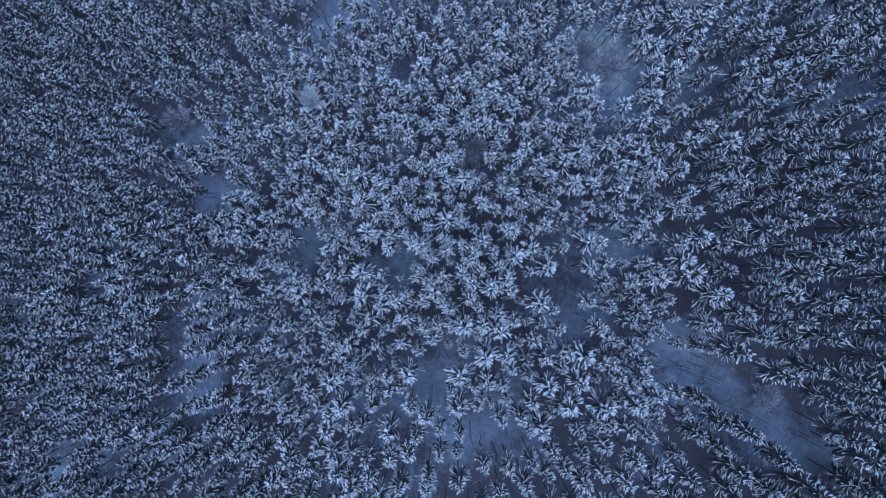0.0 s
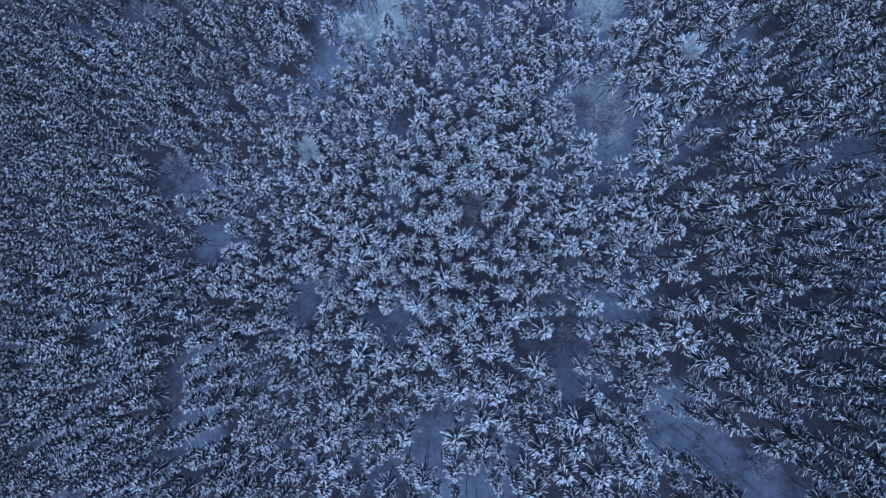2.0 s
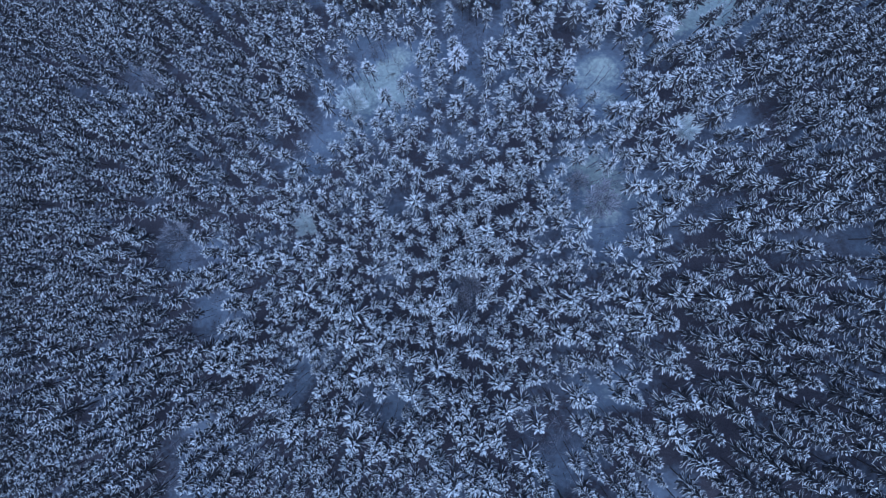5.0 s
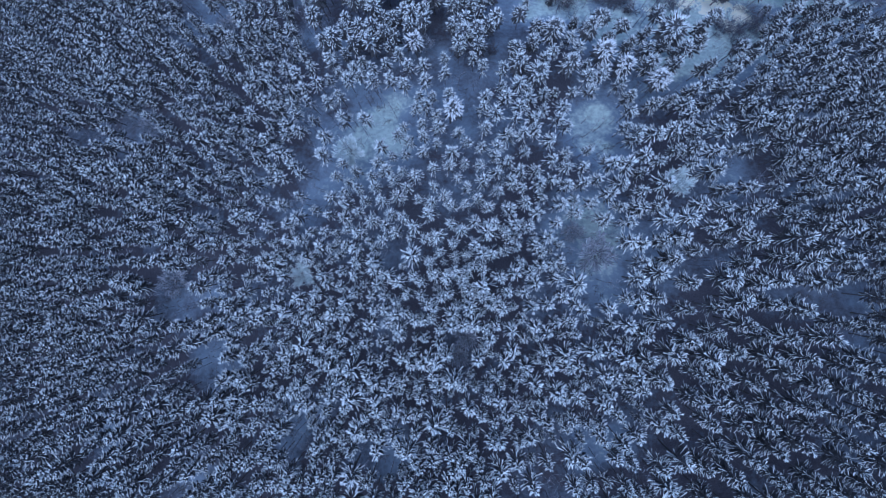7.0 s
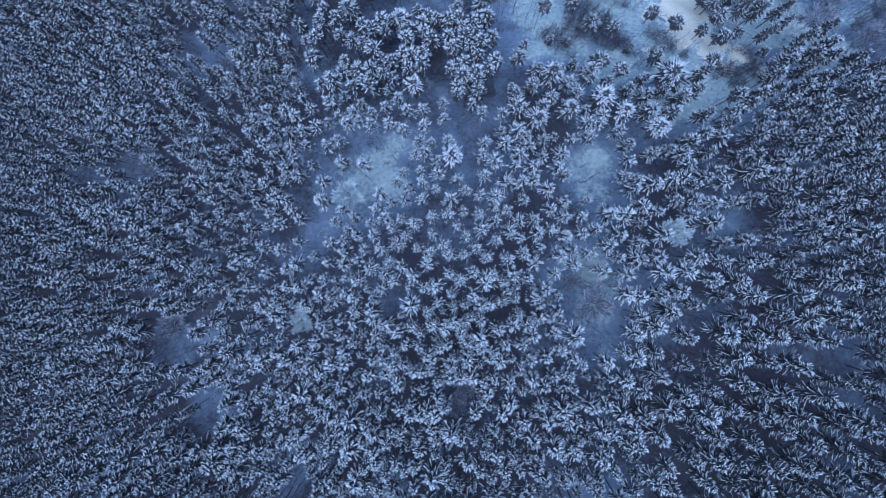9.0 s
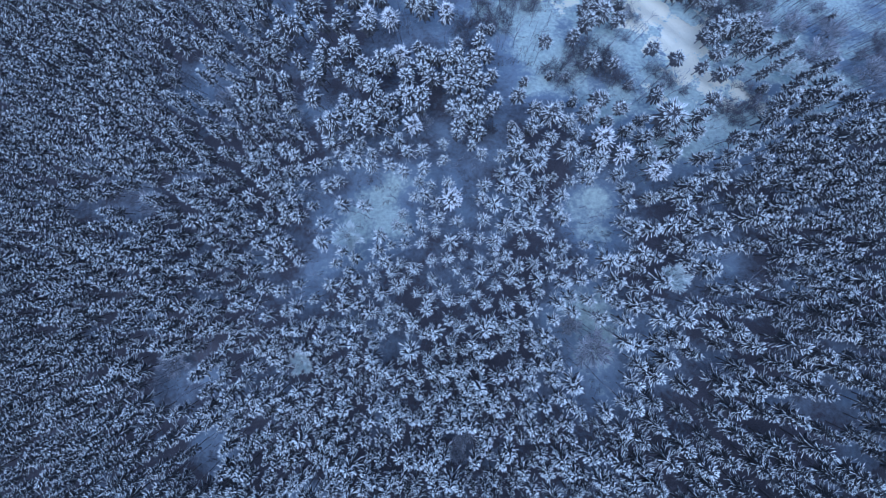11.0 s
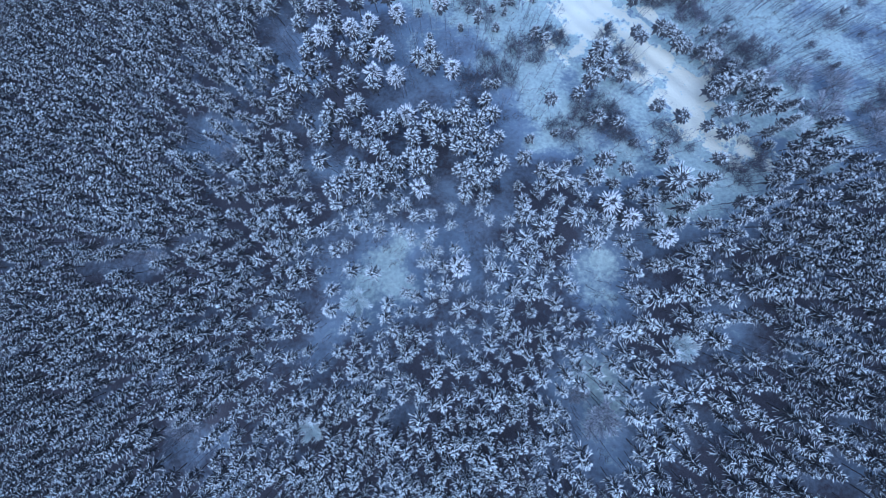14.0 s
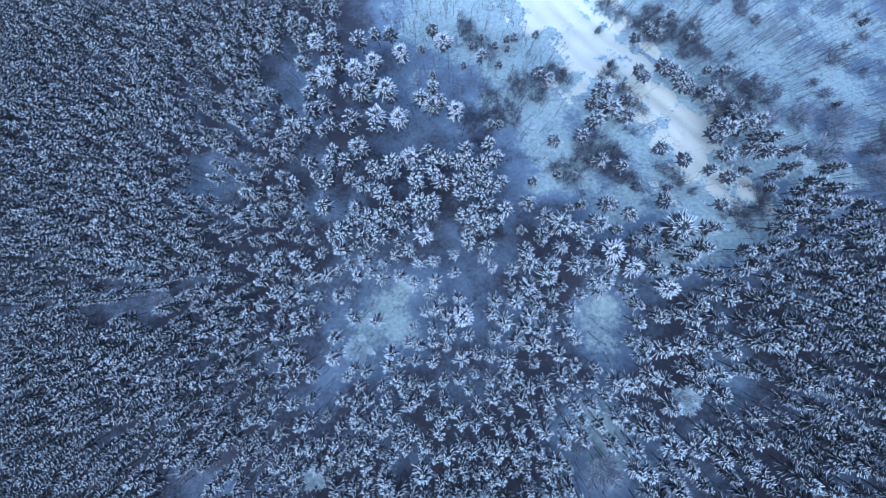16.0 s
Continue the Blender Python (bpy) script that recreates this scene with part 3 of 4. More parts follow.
SPRUCES += [
    (-7.1, -44.8), (-35.8, -44.9), (-41, -45.1), (-4.1, -45.2), (22, -45.2), (-11.6, -45.3), (-14.2, -45.8), (1.9, -45.8), (13.6, -45.9), (26.8, -46), (-38.4, -46.1), (-27.4, -46.3),
    (-2.9, -46.3), (5, -46.5), (-18.6, -47), (-33.8, -47.1), (24.8, -47.4), (7.7, -47.7), (11.7, -47.7), (-10.7, -47.8), (28.8, -47.9), (-23, -48), (-15.8, -48), (2.4, -48.1),
    (-25.4, -48.4), (20.3, -48.5), (-4.5, -48.8), (14.4, -48.8), (-37.5, -48.9), (-2.5, -48.9), (-12.5, -49.1), (-7, -49.2), (-40.5, -49.5), (-33.2, -49.6), (-31, -49.7), (-17.6, -49.8),
    (-27.4, -49.9), (-24.5, -50.1), (22.2, -50.4), (10.6, -50.7), (-5.7, -51), (25, -51.4), (-21.8, -51.8), (-10.8, -52), (-15, -52.1), (-23.6, -52.5),
]
SPRUCES += [
    (-19.9, -52.5), (15.7, -52.5), (-8, -52.6), (-35, -52.7), (-27.6, -53.1), (6.6, -53.3), (9.5, -53.5), (12.4, -53.5), (26.2, -53.5), (21.7, -53.7), (-31.9, -53.8), (19.3, -53.9),
    (-21.4, -54.2), (-28.8, -54.9), (-24, -55.1), (-18.1, -55.3), (7.2, -55.3), (26.1, -55.4), (22.7, -55.5), (-19.7, -55.8), (9.7, -56), (-38.8, -56.6), (-26.9, -56.7), (24.4, -57),
    (-13, -57.2), (-15.5, -57.4), (3.7, -57.4), (-18.4, -57.7), (5.5, -57.7), (-20.8, -57.8), (1, -57.8), (-28.7, -58), (28, -58.2), (-10.7, -58.7), (-2.5, -58.8), (-40.4, -59.2),
    (22.7, -59.2), (-38.4, -59.3), (-12.7, -59.4), (6, -59.5), (-33.4, -59.6), (-15.7, -59.8), (10, -59.8), (2.1, -60), (-36.8, -60.8), (-26.8, -60.9),
]
SPRUCES += [
    (-34.3, -61), (-9.3, -61.7), (7.9, -61.9), (21, -62.5), (5.3, -62.6), (-24.8, -62.7), (19.1, -62.9), (-31.5, -63), (9.6, -63.4), (-40.4, -63.8), (-34.5, -63.8), (26.4, -63.8),
    (-36.6, -64), (16.8, -64), (-23.1, -64.1), (-28.6, -64.6), (-31.1, -64.8), (-4.6, -65.2), (-1.4, -65.3), (-17.4, -65.4), (-8, -66.2), (-19.5, -66.3), (-40.4, -66.9), (-27.6, -67),
    (17.2, -67), (-33.5, -68), (-1.6, -68.4), (-37.1, -68.5), (-4.3, -68.7), (-9.8, -69.2), (14.7, -69.7), (2.4, -69.8), (-19.5, -70.1), (6.3, -70.3), (12.2, -70.7), (-16.5, -70.8),
    (8.8, -72.7),
]
HOLLOW = [
    (55, 101.6), (-7.6, 100.9), (-22.4, 98.7), (-18.5, 98.7), (-33.2, 97.2), (-26.7, 96.5), (-48.8, 94.6), (-32.3, 93.3), (5.6, 91.9), (54.3, 90.6), (47.6, 89.3), (-30.9, 89),
    (56.4, 88.8), (-40.2, 88.7), (20.3, 87.8), (48.6, 86.9), (22.9, 86), (57.7, 84.6), (-22.7, 84.3), (59.3, 83.4), (-6.8, 82.5), (-28.3, 81.1), (-37.4, 80.2), (-46.7, 79.9),
    (42.6, 79.9), (-17.5, 79.5), (-10.1, 79.3), (33.7, 78.8), (-4.6, 78.7), (-33.4, 77.2), (-36.7, 75.8), (-42.4, 75.4), (41.7, 75), (-46.3, 74), (-26.4, 73.7), (-37.8, 71.8),
    (-31, 71.6), (-20.3, 71.4), (-40.5, 71.4), (-27.2, 70.7), (29.7, 69.7), (62.8, 68.7), (22.7, 68.1), (6.4, 66.7), (48.3, 66.2), (-7.6, 65.4),
]
HOLLOW += [
    (-29.8, 65.1), (1.5, 65), (63.4, 64.7), (53.7, 63.4), (33.4, 63.3), (-5.6, 63.2), (5.8, 63.1), (8.4, 63.1), (1.7, 62.9), (-3.2, 62.7), (-26.8, 62.6), (-1.1, 62.5),
    (-14, 62.4), (-30.4, 62.3), (-16.2, 62.3), (-7.1, 61.8), (38.1, 61.6), (4.7, 61.3), (-20.8, 60.9), (58.9, 60.8), (2.3, 60.4), (-10.1, 60), (-15.2, 59.8), (-18.6, 59.5),
    (-30.7, 59.2), (-6.2, 59.1), (62.7, 58.9), (6.1, 58.5), (-25.2, 58.1), (-0.7, 58.1), (2.9, 58.1), (-4.3, 57.5), (9.2, 57.4), (-31, 57.1), (-10.2, 57.1), (-22.6, 56.8),
    (6.9, 56.3), (-20.1, 55.9), (4.3, 54.9), (-0.1, 54.5), (1.2, 54.5), (-17.5, 54.4), (-10.9, 53.5), (-6.1, 53.1), (46.6, 53), (5.9, 52.8),
]
HOLLOW += [
    (-8.8, 52.6), (15.2, 52.6), (33.2, 52.4), (59.2, 52.3), (34.4, 52.2), (-31.1, 51.9), (-15.5, 51.6), (-23.7, 51.5), (-13.2, 51.2), (9.6, 51.2), (3.2, 50.8), (-6.9, 50.7),
    (38.6, 50), (-17.9, 49.8), (-0.1, 49.8), (1.3, 49.8), (19.1, 49.7), (-9.6, 49.6), (-20.7, 49.2), (7.6, 48.7), (-24.3, 48.5), (-15.1, 48.2), (5, 48.1), (2.3, 47.3),
    (-12.8, 46.9), (5.8, 46.8), (34.8, 46.6), (-19.3, 46.5), (-26.4, 46.4), (-28.1, 45.4), (-17.9, 45.2), (18.1, 45.2), (-21.7, 45), (1.5, 44.8),
]
WIDE = [
    (6.9, 2.9), (-7.6, -1.6), (23, -6.6), (5.7, -7.3), (25, -18.2), (-28.9, -18.9), (20, -19), (-18.8, -22.7), (0.4, -23.8), (18.2, -25), (25.9, -26.7), (-18.8, -27.8),
    (-2.9, -31.4), (-17.2, -33.1), (20, -35), (-7.7, -35.3), (8, -37.2), (13.3, -39.2), (-17.8, -40.2), (4.1, -42.9), (-5, -43.4), (-29.6, -44), (-17.6, -44.2), (11.8, -44.8),
    (-0.1, -48.7), (5.1, -49), (17.9, -52.8), (2.9, -53.5), (-0.9, -56.7), (-9.7, -56.8), (17.3, -56.8), (12.4, -57.4), (-23, -58.6), (25.3, -59.7), (20.5, -60.1), (15.4, -60.4),
    (-1.2, -61.7), (-21, -62.4), (-6.5, -63.4), (11.2, -63.6), (-12.7, -65.9), (-23.6, -66.9),
]
BROAD = [
    (36.2, 82.1), (-24.5, 81), (-6.9, 77.7), (37.6, 77.2), (72.9, 73.8), (33, 73.5), (69.4, 72.9), (64.3, 71.2), (-23.9, 66.2), (22.3, 48), (30, 48), (47.7, 46.8),
    (14.5, 39.2), (24.9, 39.1), (18.3, 36.8),
]
WHITE = [
    (-4.5, 96.8), (-37.1, 95.3), (-15.8, 92.7), (-22.9, 89.7), (-26.4, 87.2), (-33.6, 85.4), (-18.7, 81.8), (-1.7, 76), (-20.3, 74.4), (-14.7, 73.6), (-11.9, 63.8), (-8.3, 45.2),
    (32.6, 41.8), (36.4, 38.9), (42.9, 34.5), (0.6, 28.5),
]
SMALL = [
    (126.8, 112), (40.6, 104.8), (22, 102.7), (15.8, 101.8), (6.3, 101), (13.6, 100.7), (10.1, 98.3), (3.4, 97.9), (13.4, 97.1), (-10.6, 97), (41.8, 92.4), (10.8, 91.9),
    (1.2, 91.5), (-7.1, 88.5), (103.7, 81.2), (7.6, 73.4), (9.9, 73.4), (27.8, 60.1), (23.7, 59.9), (17.5, 58.2), (95.8, 57.6), (42.3, 57.2), (49.8, 56.7), (74.6, 56.5),
    (28.5, 52.6), (25.6, 51.7), (14, 46.6), (22.5, 34),
]

BANK = [
    (53.2, 103.7), (57.7, 106.7), (61.3, 108.7), (49.2, 100.2), (64.5, 101), (62.8, 82.2), (65.7, 84.3), (66, 80.6), (68.4, 76.5), (71.1, 79), (72.1, 74.2), (73.7, 72.3), (64.8, 73.2), (62.1, 70.6), (68.2, 71.3), (57.6, 87.4), (55.9, 89.5), (59.5, 85.3), (71.3, 89.6), (66.2, 89.4), (67.7, 60.6), (63.3, 64.2), (64.6, 59.2),
]

rng = np.random.default_rng(7)
SPRUCE_PARTS = (("foliage", NEEDLES, "dark green needled boughs"), ("snow_load", FROST, "fingers of white snow along the boughs"), ("trunk", BARK, "straight brown trunk"))
# leafless trees: foot, width, height
RIMED = ((-22.1, 20.7, 1.0, 1.55), (44.2, 13.0, 0.95, 1.5), (-30.9, -5.5, 0.85, 1.25), (83.0, 61.8, 0.9, 1.0))
GREY = ((46.5, -59.5, 0.8, 0.7), (30.5, -55.5, 0.6, 0.6), (27.8, -1.0, 1.3, 1.1), (24.0, 3.0, 0.7, 0.7), (-61.6, -7.5, 1.1, 0.9), (-71.4, 28.4, 1.1, 1.0), (2.6, -16.9, 0.8, 1.0), (1.0, -20.5, 0.8, 0.9), (-55.7, 55.3, 0.9, 0.9), (88.0, 76.0, 1.2, 1.2), (92.0, 66.0, 1.4, 1.3), (78.0, 74.0, 1.3, 1.2), (99.0, 74.0, 1.3, 1.2), (104.0, 62.0, 1.3, 1.2), (-6.8, 47.5, 0.8, 0.8))
PLACED = [(x, y, 5.5 * w) for x, y, w, h in RIMED + GREY]  # feet of trees that stand already, with the room they take

ordinary = [thing("spruce_tree", spruce_shape(rng, 14.0, rng.uniform(1.75, 2.15), 11, 1.0, 1.0, 0.45), SPRUCE_PARTS, "slender spruce with dark boughs under frost and snow", "tree", "spruces of the wood") for _ in range(6)]
domed = [thing("spruce_tree", spruce_shape(rng, 14.0, rng.uniform(1.6, 1.9), 12, 0.66, 0.76, 0.36, 1.6, True), SPRUCE_PARTS, "round-topped spruce with frosted boughs in the hollow", "tree", "spruces of the wood") for _ in range(4)]


def hollow_height(x, thin):
    return 13.0 + 4 * float(ease(-x, 10, 35)) - thin * 3.5 * float(ease(x, 8, 25))


feet = [(x, y, rng.uniform(0.74, 1.12) * (1.38 if y > 56 else 0.95 if y < 20 and x < 30 else 1.15 if x > 8 else 1.05), 14.0 if y > 3 else float(stand_height(x, y))) for x, y in SPRUCES]
feet += [(x, y, rng.uniform(1.2, 1.4), float(stand_height(x, y))) for x, y in WIDE]
feet += [(x, y, rng.uniform(1.12, 1.55), hollow_height(x, 1)) for x, y in HOLLOW]
feet += [(x, y, rng.uniform(0.9, 1.4), 8.5) for x, y in BANK]
PLACED += [(x, y, 2.6 * w) for x, y, w, h in feet]
# those along the middle of the hollow stand singly, the rest are part of the wood
for x, y, w, h in feet:
    if abs(x + 1) < 11.5:
        plant(domed if y > 42 else ordinary, x, y, rng, w, h / 14 * rng.normal(1.0, 0.015))
retire(ordinary + domed)
broad = [whorled(rng, 14.0, 2.9, 15, 0.85, 0.9, 0.42, FROST, "fingers of white snow along the boughs", "broad old spruce with many frosted boughs at a clearing", "broad spruces by the clearings") for _ in range(4)]
for x, y in BROAD:
    plant(broad, x, y, rng, 1.55 if abs(x - 47.7) < 1 else rng.uniform(0.9, 1.1), hollow_height(x, 0) / 14 * rng.normal(1.0, 0.02))
    PLACED.append((x, y, 4.6))
retire(broad)
white = [whorled(rng, 14.0, 2.6, 12, 1.4, 1.2, 0.36, SNOW, "thick clumps of white snow on the boughs", "spruce thickly loaded with bright white snow", "spruces white with snow", 2.0) for _ in range(4)]
for x, y in WHITE:
    plant(white, x, y, rng, rng.uniform(1.0, 1.22), hollow_height(x, 0) / 14 * rng.normal(1.0, 0.02))
    PLACED.append((x, y, 4.4))
retire(white)
small = [whorled(rng, 5.0, 1.4, 8, 0.8, 0.9, 0.75, FROST, "thin frost along the boughs", "small dark young spruce with thin frost in the open", "young spruces by the stream") for _ in range(4)]
for x, y in SMALL:
    plant(small, x, y, rng, rng.uniform(0.75, 1.15), rng.uniform(0.9, 1.1))
    PLACED.append((x, y, 3.0))
retire(small)


def in_sight(x, y):
    """The stretch of hillside that the flight passes over, with a margin."""
    right = 78 + 0.26 * (y + 76) if y < -7 else 96 + 0.43 * (y + 7)
    return -98 < y < 126 and -124 - 0.13 * (y + 100) < x < right


def pack(rng, tries, keep_out):
    """Spots for spruces, packed as they grow, clear of the clearings and of trees that stand already."""
    cell, out = {}, []
    for x, y, r in PLACED:
        cell.setdefault((int(x // 5), int(y // 5)), []).append((x, y, r))
    px, py = rng.uniform(-150, 150, tries), rng.uniform(-115, 140, tries)
    mid = (px > -33) & (px < 40) & (py > 12) & (py < 75)
    op, gap = np.where(mid, openness(px, py, 3.0), openness(px, py, 0.8)), stream_gap(px, py)
    for x, y, o, g in zip(px, py, op, gap):
        if o > keep_out or g < 4 or not in_sight(x, y) or (-34 < x < 66 and y > 47):
            continue
        r = rng.uniform(2.9, 3.8) if y > 58 and x > -52 else rng.uniform(2.8, 3.7) if -33 < x < 40 and y > 12 else rng.uniform(2.9, 3.8) if x > 33 or (x < -36 and y < -30) else rng.uniform(2.6, 3.4)
        if -37 < x < 33 and -63 < y < 60:
            r = rng.uniform(1.5, 2.3) if y < 3 else rng.uniform(2.6, 3.3)
        i, j = int(x // 5), int(y // 5)
        if all((a - x) ** 2 + (b - y) ** 2 >= (0.5 * (c + r)) ** 2 for u in range(i - 1, i + 2) for v in range(j - 1, j + 2) for a, b, c in cell.get((u, v), ())):
            cell.setdefault((i, j), []).append((x, y, r))
            out.append((x, y, r))
    return out


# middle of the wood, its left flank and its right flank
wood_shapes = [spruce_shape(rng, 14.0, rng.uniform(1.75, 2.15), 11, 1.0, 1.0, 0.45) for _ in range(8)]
# flank snow is thinned to imitate the lens darkening towards the edges
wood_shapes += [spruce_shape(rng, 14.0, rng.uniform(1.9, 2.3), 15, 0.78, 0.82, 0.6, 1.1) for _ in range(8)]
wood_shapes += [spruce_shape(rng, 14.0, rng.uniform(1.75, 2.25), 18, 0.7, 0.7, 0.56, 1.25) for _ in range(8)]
wood_shapes += [spruce_shape(rng, 14.0, rng.uniform(1.6, 1.9), 12, 0.66, 0.76, 0.36, 1.6, True) for _ in range(5)]
spots = [(x, y, int(rng.integers(24, 29) if y > 42 else rng.integers(8)), rng.uniform(0, 6.283), w, h / 14 * rng.normal(1.0, 0.015)) for x, y, w, h in feet if abs(x + 1) >= 11.5]
for x, y, r in pack(rng, 110000, 0.35):
    under = 0.8 if -37 < x < 33 and -63 < y < 60 else 1.0  # shorter trees between the listed ones
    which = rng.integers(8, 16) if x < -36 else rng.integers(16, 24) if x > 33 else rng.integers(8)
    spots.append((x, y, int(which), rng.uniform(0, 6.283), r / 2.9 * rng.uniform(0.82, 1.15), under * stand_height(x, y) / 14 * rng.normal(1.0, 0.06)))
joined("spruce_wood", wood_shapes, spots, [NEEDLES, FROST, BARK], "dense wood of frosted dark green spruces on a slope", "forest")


# ---- leafless trees and scrub ----
def sapling_shape(rng, height, boughs):
    """A thin leafless tree: trunk and upswept twigs."""
    trunk, twig = ([], []), ([], [])
    lean = np.array([rng.uniform(-0.05, 0.05), rng.uniform(-0.05, 0.05), 1.0]) * height
    r = 0.028 + 0.004 * height
    bow = np.array([rng.uniform(-0.3, 0.3), rng.uniform(-0.3, 0.3), 0])
    pole(trunk, -UP * 0.5, lean * 0.5 + bow, r, r * 0.65)
    pole(trunk, lean * 0.5 + bow, lean, r * 0.65, 0.02)
    for k in range(boughs):
        u = rng.uniform(0.35, 0.97)
        a = rng.uniform(0, 6.283)
        p = lean * u + bow * (1 - abs(2 * u - 1))
        d = unit(np.array([math.cos(a), math.sin(a), rng.uniform(0.7, 1.5)]))
        l = height * (0.30 - 0.2 * u) * rng.uniform(0.7, 1.3)
        pole(twig, p, p + d * l, 0.035, 0.012, 3)
        for _ in range(2):
            d2 = unit(d + rng.uniform(-0.7, 0.7, 3))
            q = p + d * l * rng.uniform(0.4, 0.8)
            pole(twig, q, q + d2 * l * 0.5, 0.02, 0.008, 3)
    return arrays(trunk, twig)


def rime_shape(rng, height, radius, twigs, thick=0.13):
    """A rounded leafless tree, every twig white with rime."""
    trunk, limb, rime = ([], []), ([], []), ([], [])
    pole(trunk, -UP * 0.5, UP * height * 0.45, 0.16, 0.1, 5)
    for k in range(9):
        a = 6.283 * k / 9 + rng.uniform(-0.2, 0.2)
        d = unit(np.array([math.cos(a), math.sin(a), rng.uniform(0.5, 1.6)]))
        p = UP * height * rng.uniform(0.28, 0.46)
        tip = p + d * radius * rng.uniform(0.9, 1.2)
        pole(limb, p, tip, 0.07, 0.02, 3)
        for _ in range(twigs):
            s = rng.uniform(0.25, 1.0)
            q = p + (tip - p) * s
            d2 = unit(unit(q - UP * height * 0.3) + rng.normal(0, 0.5, 3))
            l = radius * rng.uniform(0.2, 0.65)
            finger(rime, q, d2 if abs(d2[2]) < 0.97 else unit(d2 + np.array([0.3, 0, 0])), l, thick, 0.05, 0.03, rng.uniform(-0.1, 0.1), False)
    return arrays(trunk, limb, rime)


RIME_PARTS = (("trunk", BARK, "grey-brown trunk"), ("branchwork", BARK, "bare spreading limbs"), ("crown", RIME, "fine twigs white with rime"))
DARK_PARTS = (("trunk", BARK, "grey-brown trunk"), ("branchwork", BARK, "bare spreading limbs"), ("crown", STEMS, "dense dark violet-brown twigs"))
DIM_PARTS = (("trunk", BARK, "grey-brown trunk"), ("branchwork", BARK, "bare spreading limbs"), ("crown", TWIGS, "fine grey twigs with a little frost"))
rimed = [thing("rimed_tree", rime_shape(rng, 7.5, 3.0, 170, 0.075), RIME_PARTS, "round leafless tree thick with white rime in a clearing", "tree", "rimed leafless trees") for _ in range(2)]
for x, y, w, h in RIMED:
    plant(rimed, x, y, rng, w, h)
retire(rimed)
dim = [thing("leafless_tree", rime_shape(rng, 6.0, 2.8, 110, 0.06), DIM_PARTS, "spreading leafless tree with grey frosted twigs in a clearing", "tree", "grey leafless trees") for _ in range(2)]
for x, y, w, h in GREY:
    plant(dim, x, y, rng, w, h)
retire(dim)
dim = [thing("leafless_tree", rime_shape(rng, 6.0, 2.8, 60, 0.06), DARK_PARTS, "dense leafless tree with dark violet-brown twigs over snow", "tree", "dark leafless trees by the stream") for _ in range(3)]
for x, y in [(x, y) for x, y in rng.uniform((58, 50), (128, 118), (400, 2)) if openness(np.float64(x), np.float64(y)) > 0.1 and 3 < stream_gap(np.float64(x), np.float64(y)) and x > 66 - 0.35 * (y - 50)][:36]:
    plant(dim, x, y, rng, rng.uniform(0.4, 1.0), rng.uniform(0.4, 1.0))
retire(dim)

SAPLING_PARTS = (("trunk", STEMS, "thin dark trunk"), ("crown", TWIGS, "bare upswept twigs"))
sapling_shapes = [sapling_shape(rng, h, b) for h, b in ((7.0, 5), (8.5, 6), (10.0, 7), (11.0, 5), (12.5, 8))]
saplings = [thing("leafless_sapling", s, SAPLING_PARTS, "thin leafless sapling with a dark stem on frosted ground", "tree", "leafless saplings") for s in sapling_shapes]


def in_clearings(rng, tries, least, gap_least):
    px, py = rng.uniform(-110, 135, tries), rng.uniform(-100, 125, tries)
    op, gap = openness(px, py), stream_gap(px, py)
    return [(x, y) for x, y, o, g in zip(px, py, op, gap) if o > least and g > gap_least]


spread = in_clearings(rng, 16000, 0.3, 1.0)
near_stems = [p for p in spread if p[0] < 62]
for x, y in near_stems[:260]:
    plant(saplings, x, y, rng, 1.0, rng.uniform(0.7, 1.2))
retire(saplings)
far = [(x, y, int(rng.integers(5)), rng.uniform(0, 6.283), 1.0, rng.uniform(0.7, 1.5)) for x, y in [p for p in spread if p[0] >= 62 and math.sin(p[0] * 0.21 + 2 * math.sin(p[1] * 0.17)) + math.sin(p[1] * 0.29 + p[0] * 0.1) > -0.4][:700] + near_stems[260:700]]
joined("leafless_thicket", sapling_shapes, far, [STEMS, TWIGS], "thicket of thin leafless trees on snowy ground", "thicket")


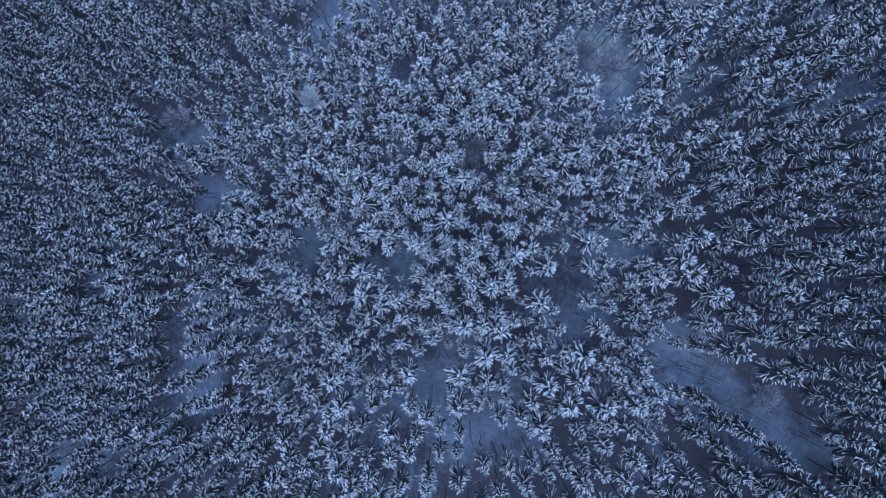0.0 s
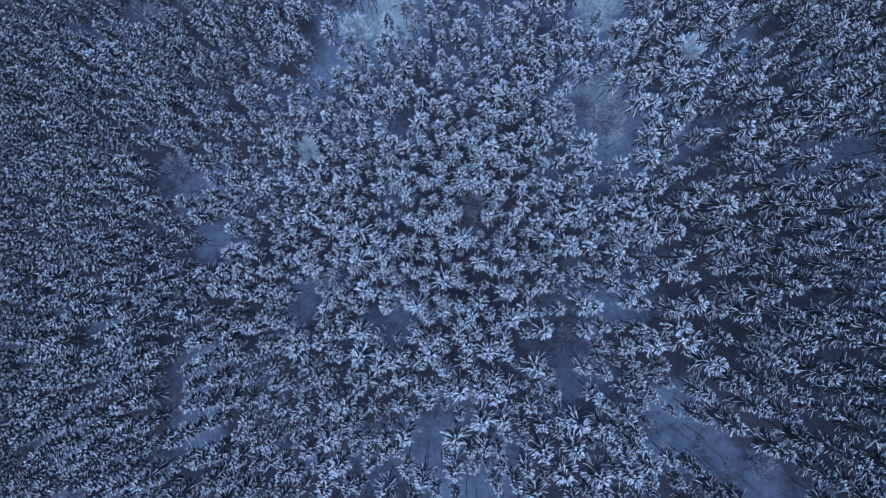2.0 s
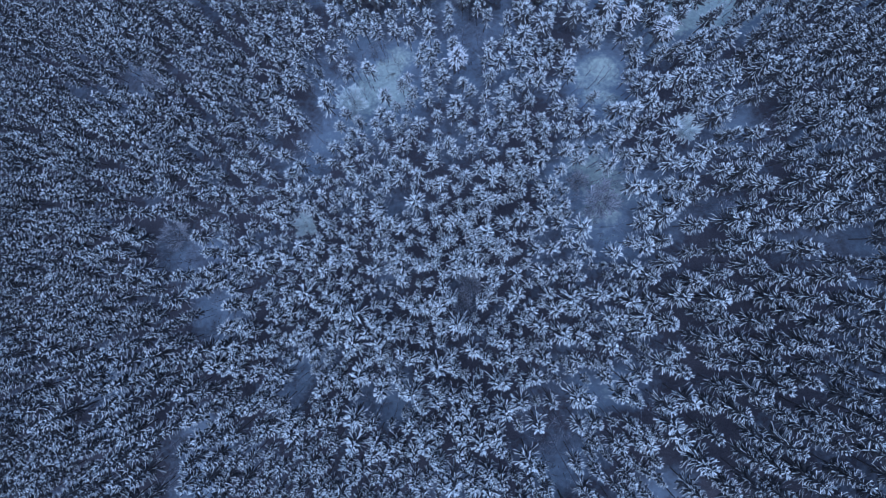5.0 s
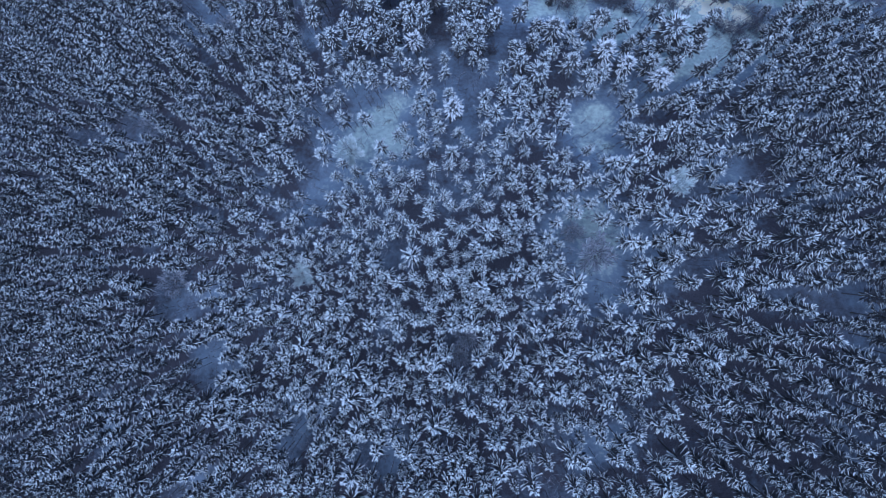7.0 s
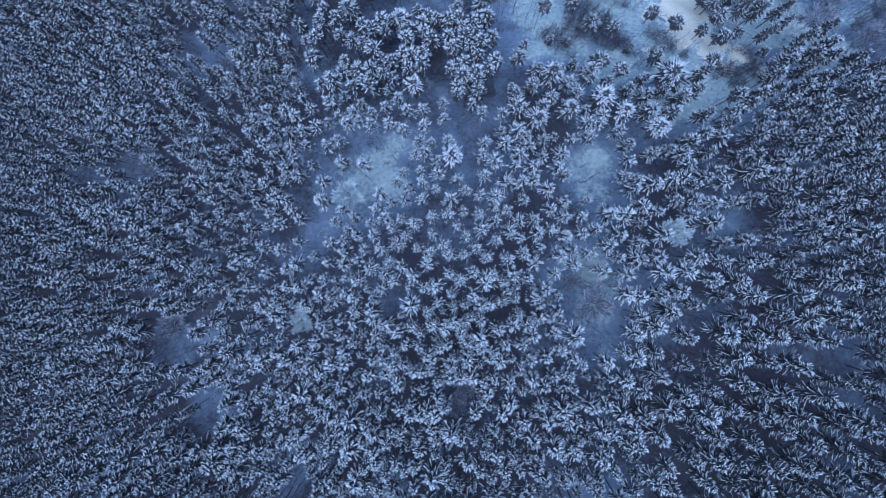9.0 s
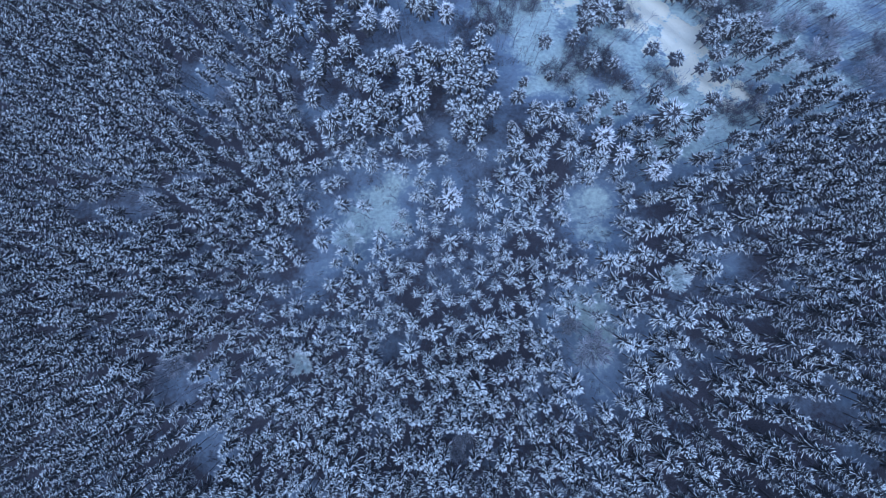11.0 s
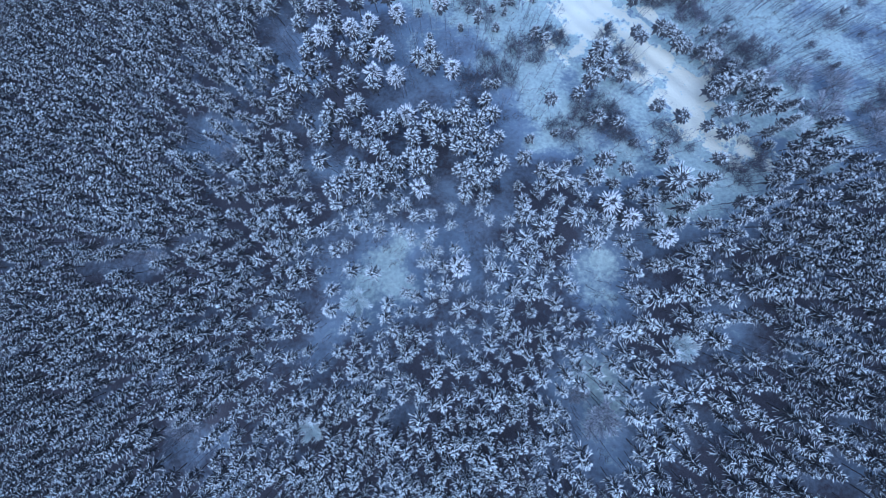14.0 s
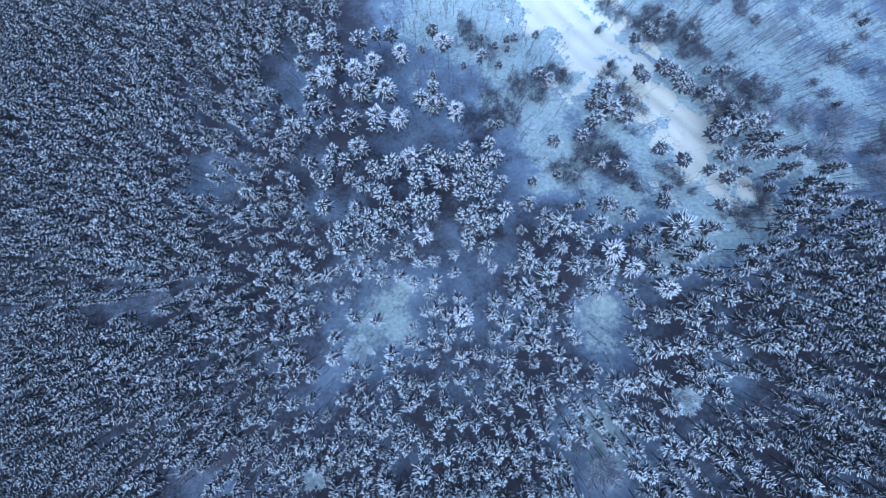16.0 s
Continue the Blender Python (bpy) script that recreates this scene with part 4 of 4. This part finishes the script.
def brush_shape(rng, height, radius, n):
    """A bushy young leafless tree of many thin dark twigs."""
    out = ([], [])
    pole(out, -UP * 0.3, UP * height * 0.7, 0.05, 0.02, 3)
    for _ in range(n):
        a, p = rng.uniform(0, 6.283), UP * height * rng.uniform(0.1, 0.7)
        d = np.array([math.cos(a) * radius, math.sin(a) * radius, height * rng.uniform(0.15, 0.45)])
        q = p + d * rng.uniform(0.5, 1.0)
        pole(out, p, q, 0.035, 0.015, 3)
        for _ in range(2):
            e = q + np.array([rng.uniform(-0.6, 0.6), rng.uniform(-0.6, 0.6), rng.uniform(-0.1, 0.7)])
            pole(out, p + (q - p) * rng.uniform(0.5, 0.9), e, 0.022, 0.01, 3)
    return arrays(out)


brush_shapes = [brush_shape(rng, rng.uniform(3, 5.5), rng.uniform(1.0, 1.8), 16) for _ in range(6)]
px, py = rng.uniform(0, 84, 9000), rng.uniform(40, 118, 9000)
patch = np.sin(px * 0.2 + 1.7 * np.sin(py * 0.13)) + np.sin(py * 0.24 + 1.6 * np.sin(px * 0.11 + 1)) + 0.7 * np.sin(px * 0.5 + py * 0.43)
patch -= 1.6 * np.clip(sum(np.exp(-((px - cx) ** 2 + (py - cy) ** 2) / r ** 2) for cx, cy, r in DRIFTS), 0, 1)
brush = [(x, y, int(rng.integers(6)), rng.uniform(0, 6.283), rng.uniform(0.7, 1.3), rng.uniform(0.7, 1.3)) for x, y, o, g, k in zip(px, py, openness(px, py), stream_gap(px, py), patch) if o > 0.05 and g > 1.5 and k > 0.0][:900]
joined("brushwood", brush_shapes, brush, [STEMS], "violet-brown leafless brushwood over thin snow", "thicket")


def tuft_shape(rng, n):
    """Low bare scrub."""
    out = ([], [])
    for _ in range(n):
        a = rng.uniform(0, 6.283)
        d = unit(np.array([math.cos(a), math.sin(a), rng.uniform(0.4, 2.0)]))
        p = np.array([rng.uniform(-0.5, 0.5), rng.uniform(-0.5, 0.5), -0.05])
        pole(out, p, p + d * rng.uniform(0.5, 1.3), 0.03, 0.01, 3)
    return arrays(out)


tufts = [tuft_shape(rng, 9) for _ in range(6)]
scrub = in_clearings(rng, 9000, 0.15, 0.5)
scrub = [(x, y, int(rng.integers(6)), rng.uniform(0, 6.283), rng.uniform(0.7, 1.8), rng.uniform(0.6, 1.5)) for x, y in scrub if math.sin(x * 0.33 + 2 * math.sin(y * 0.21)) + math.sin(y * 0.41 + 1.5 * math.sin(x * 0.27)) > -0.2][:1600]
joined("bare_scrub", tufts, scrub, [BARK], "low bare brown scrub poking through thin snow", "scrub")
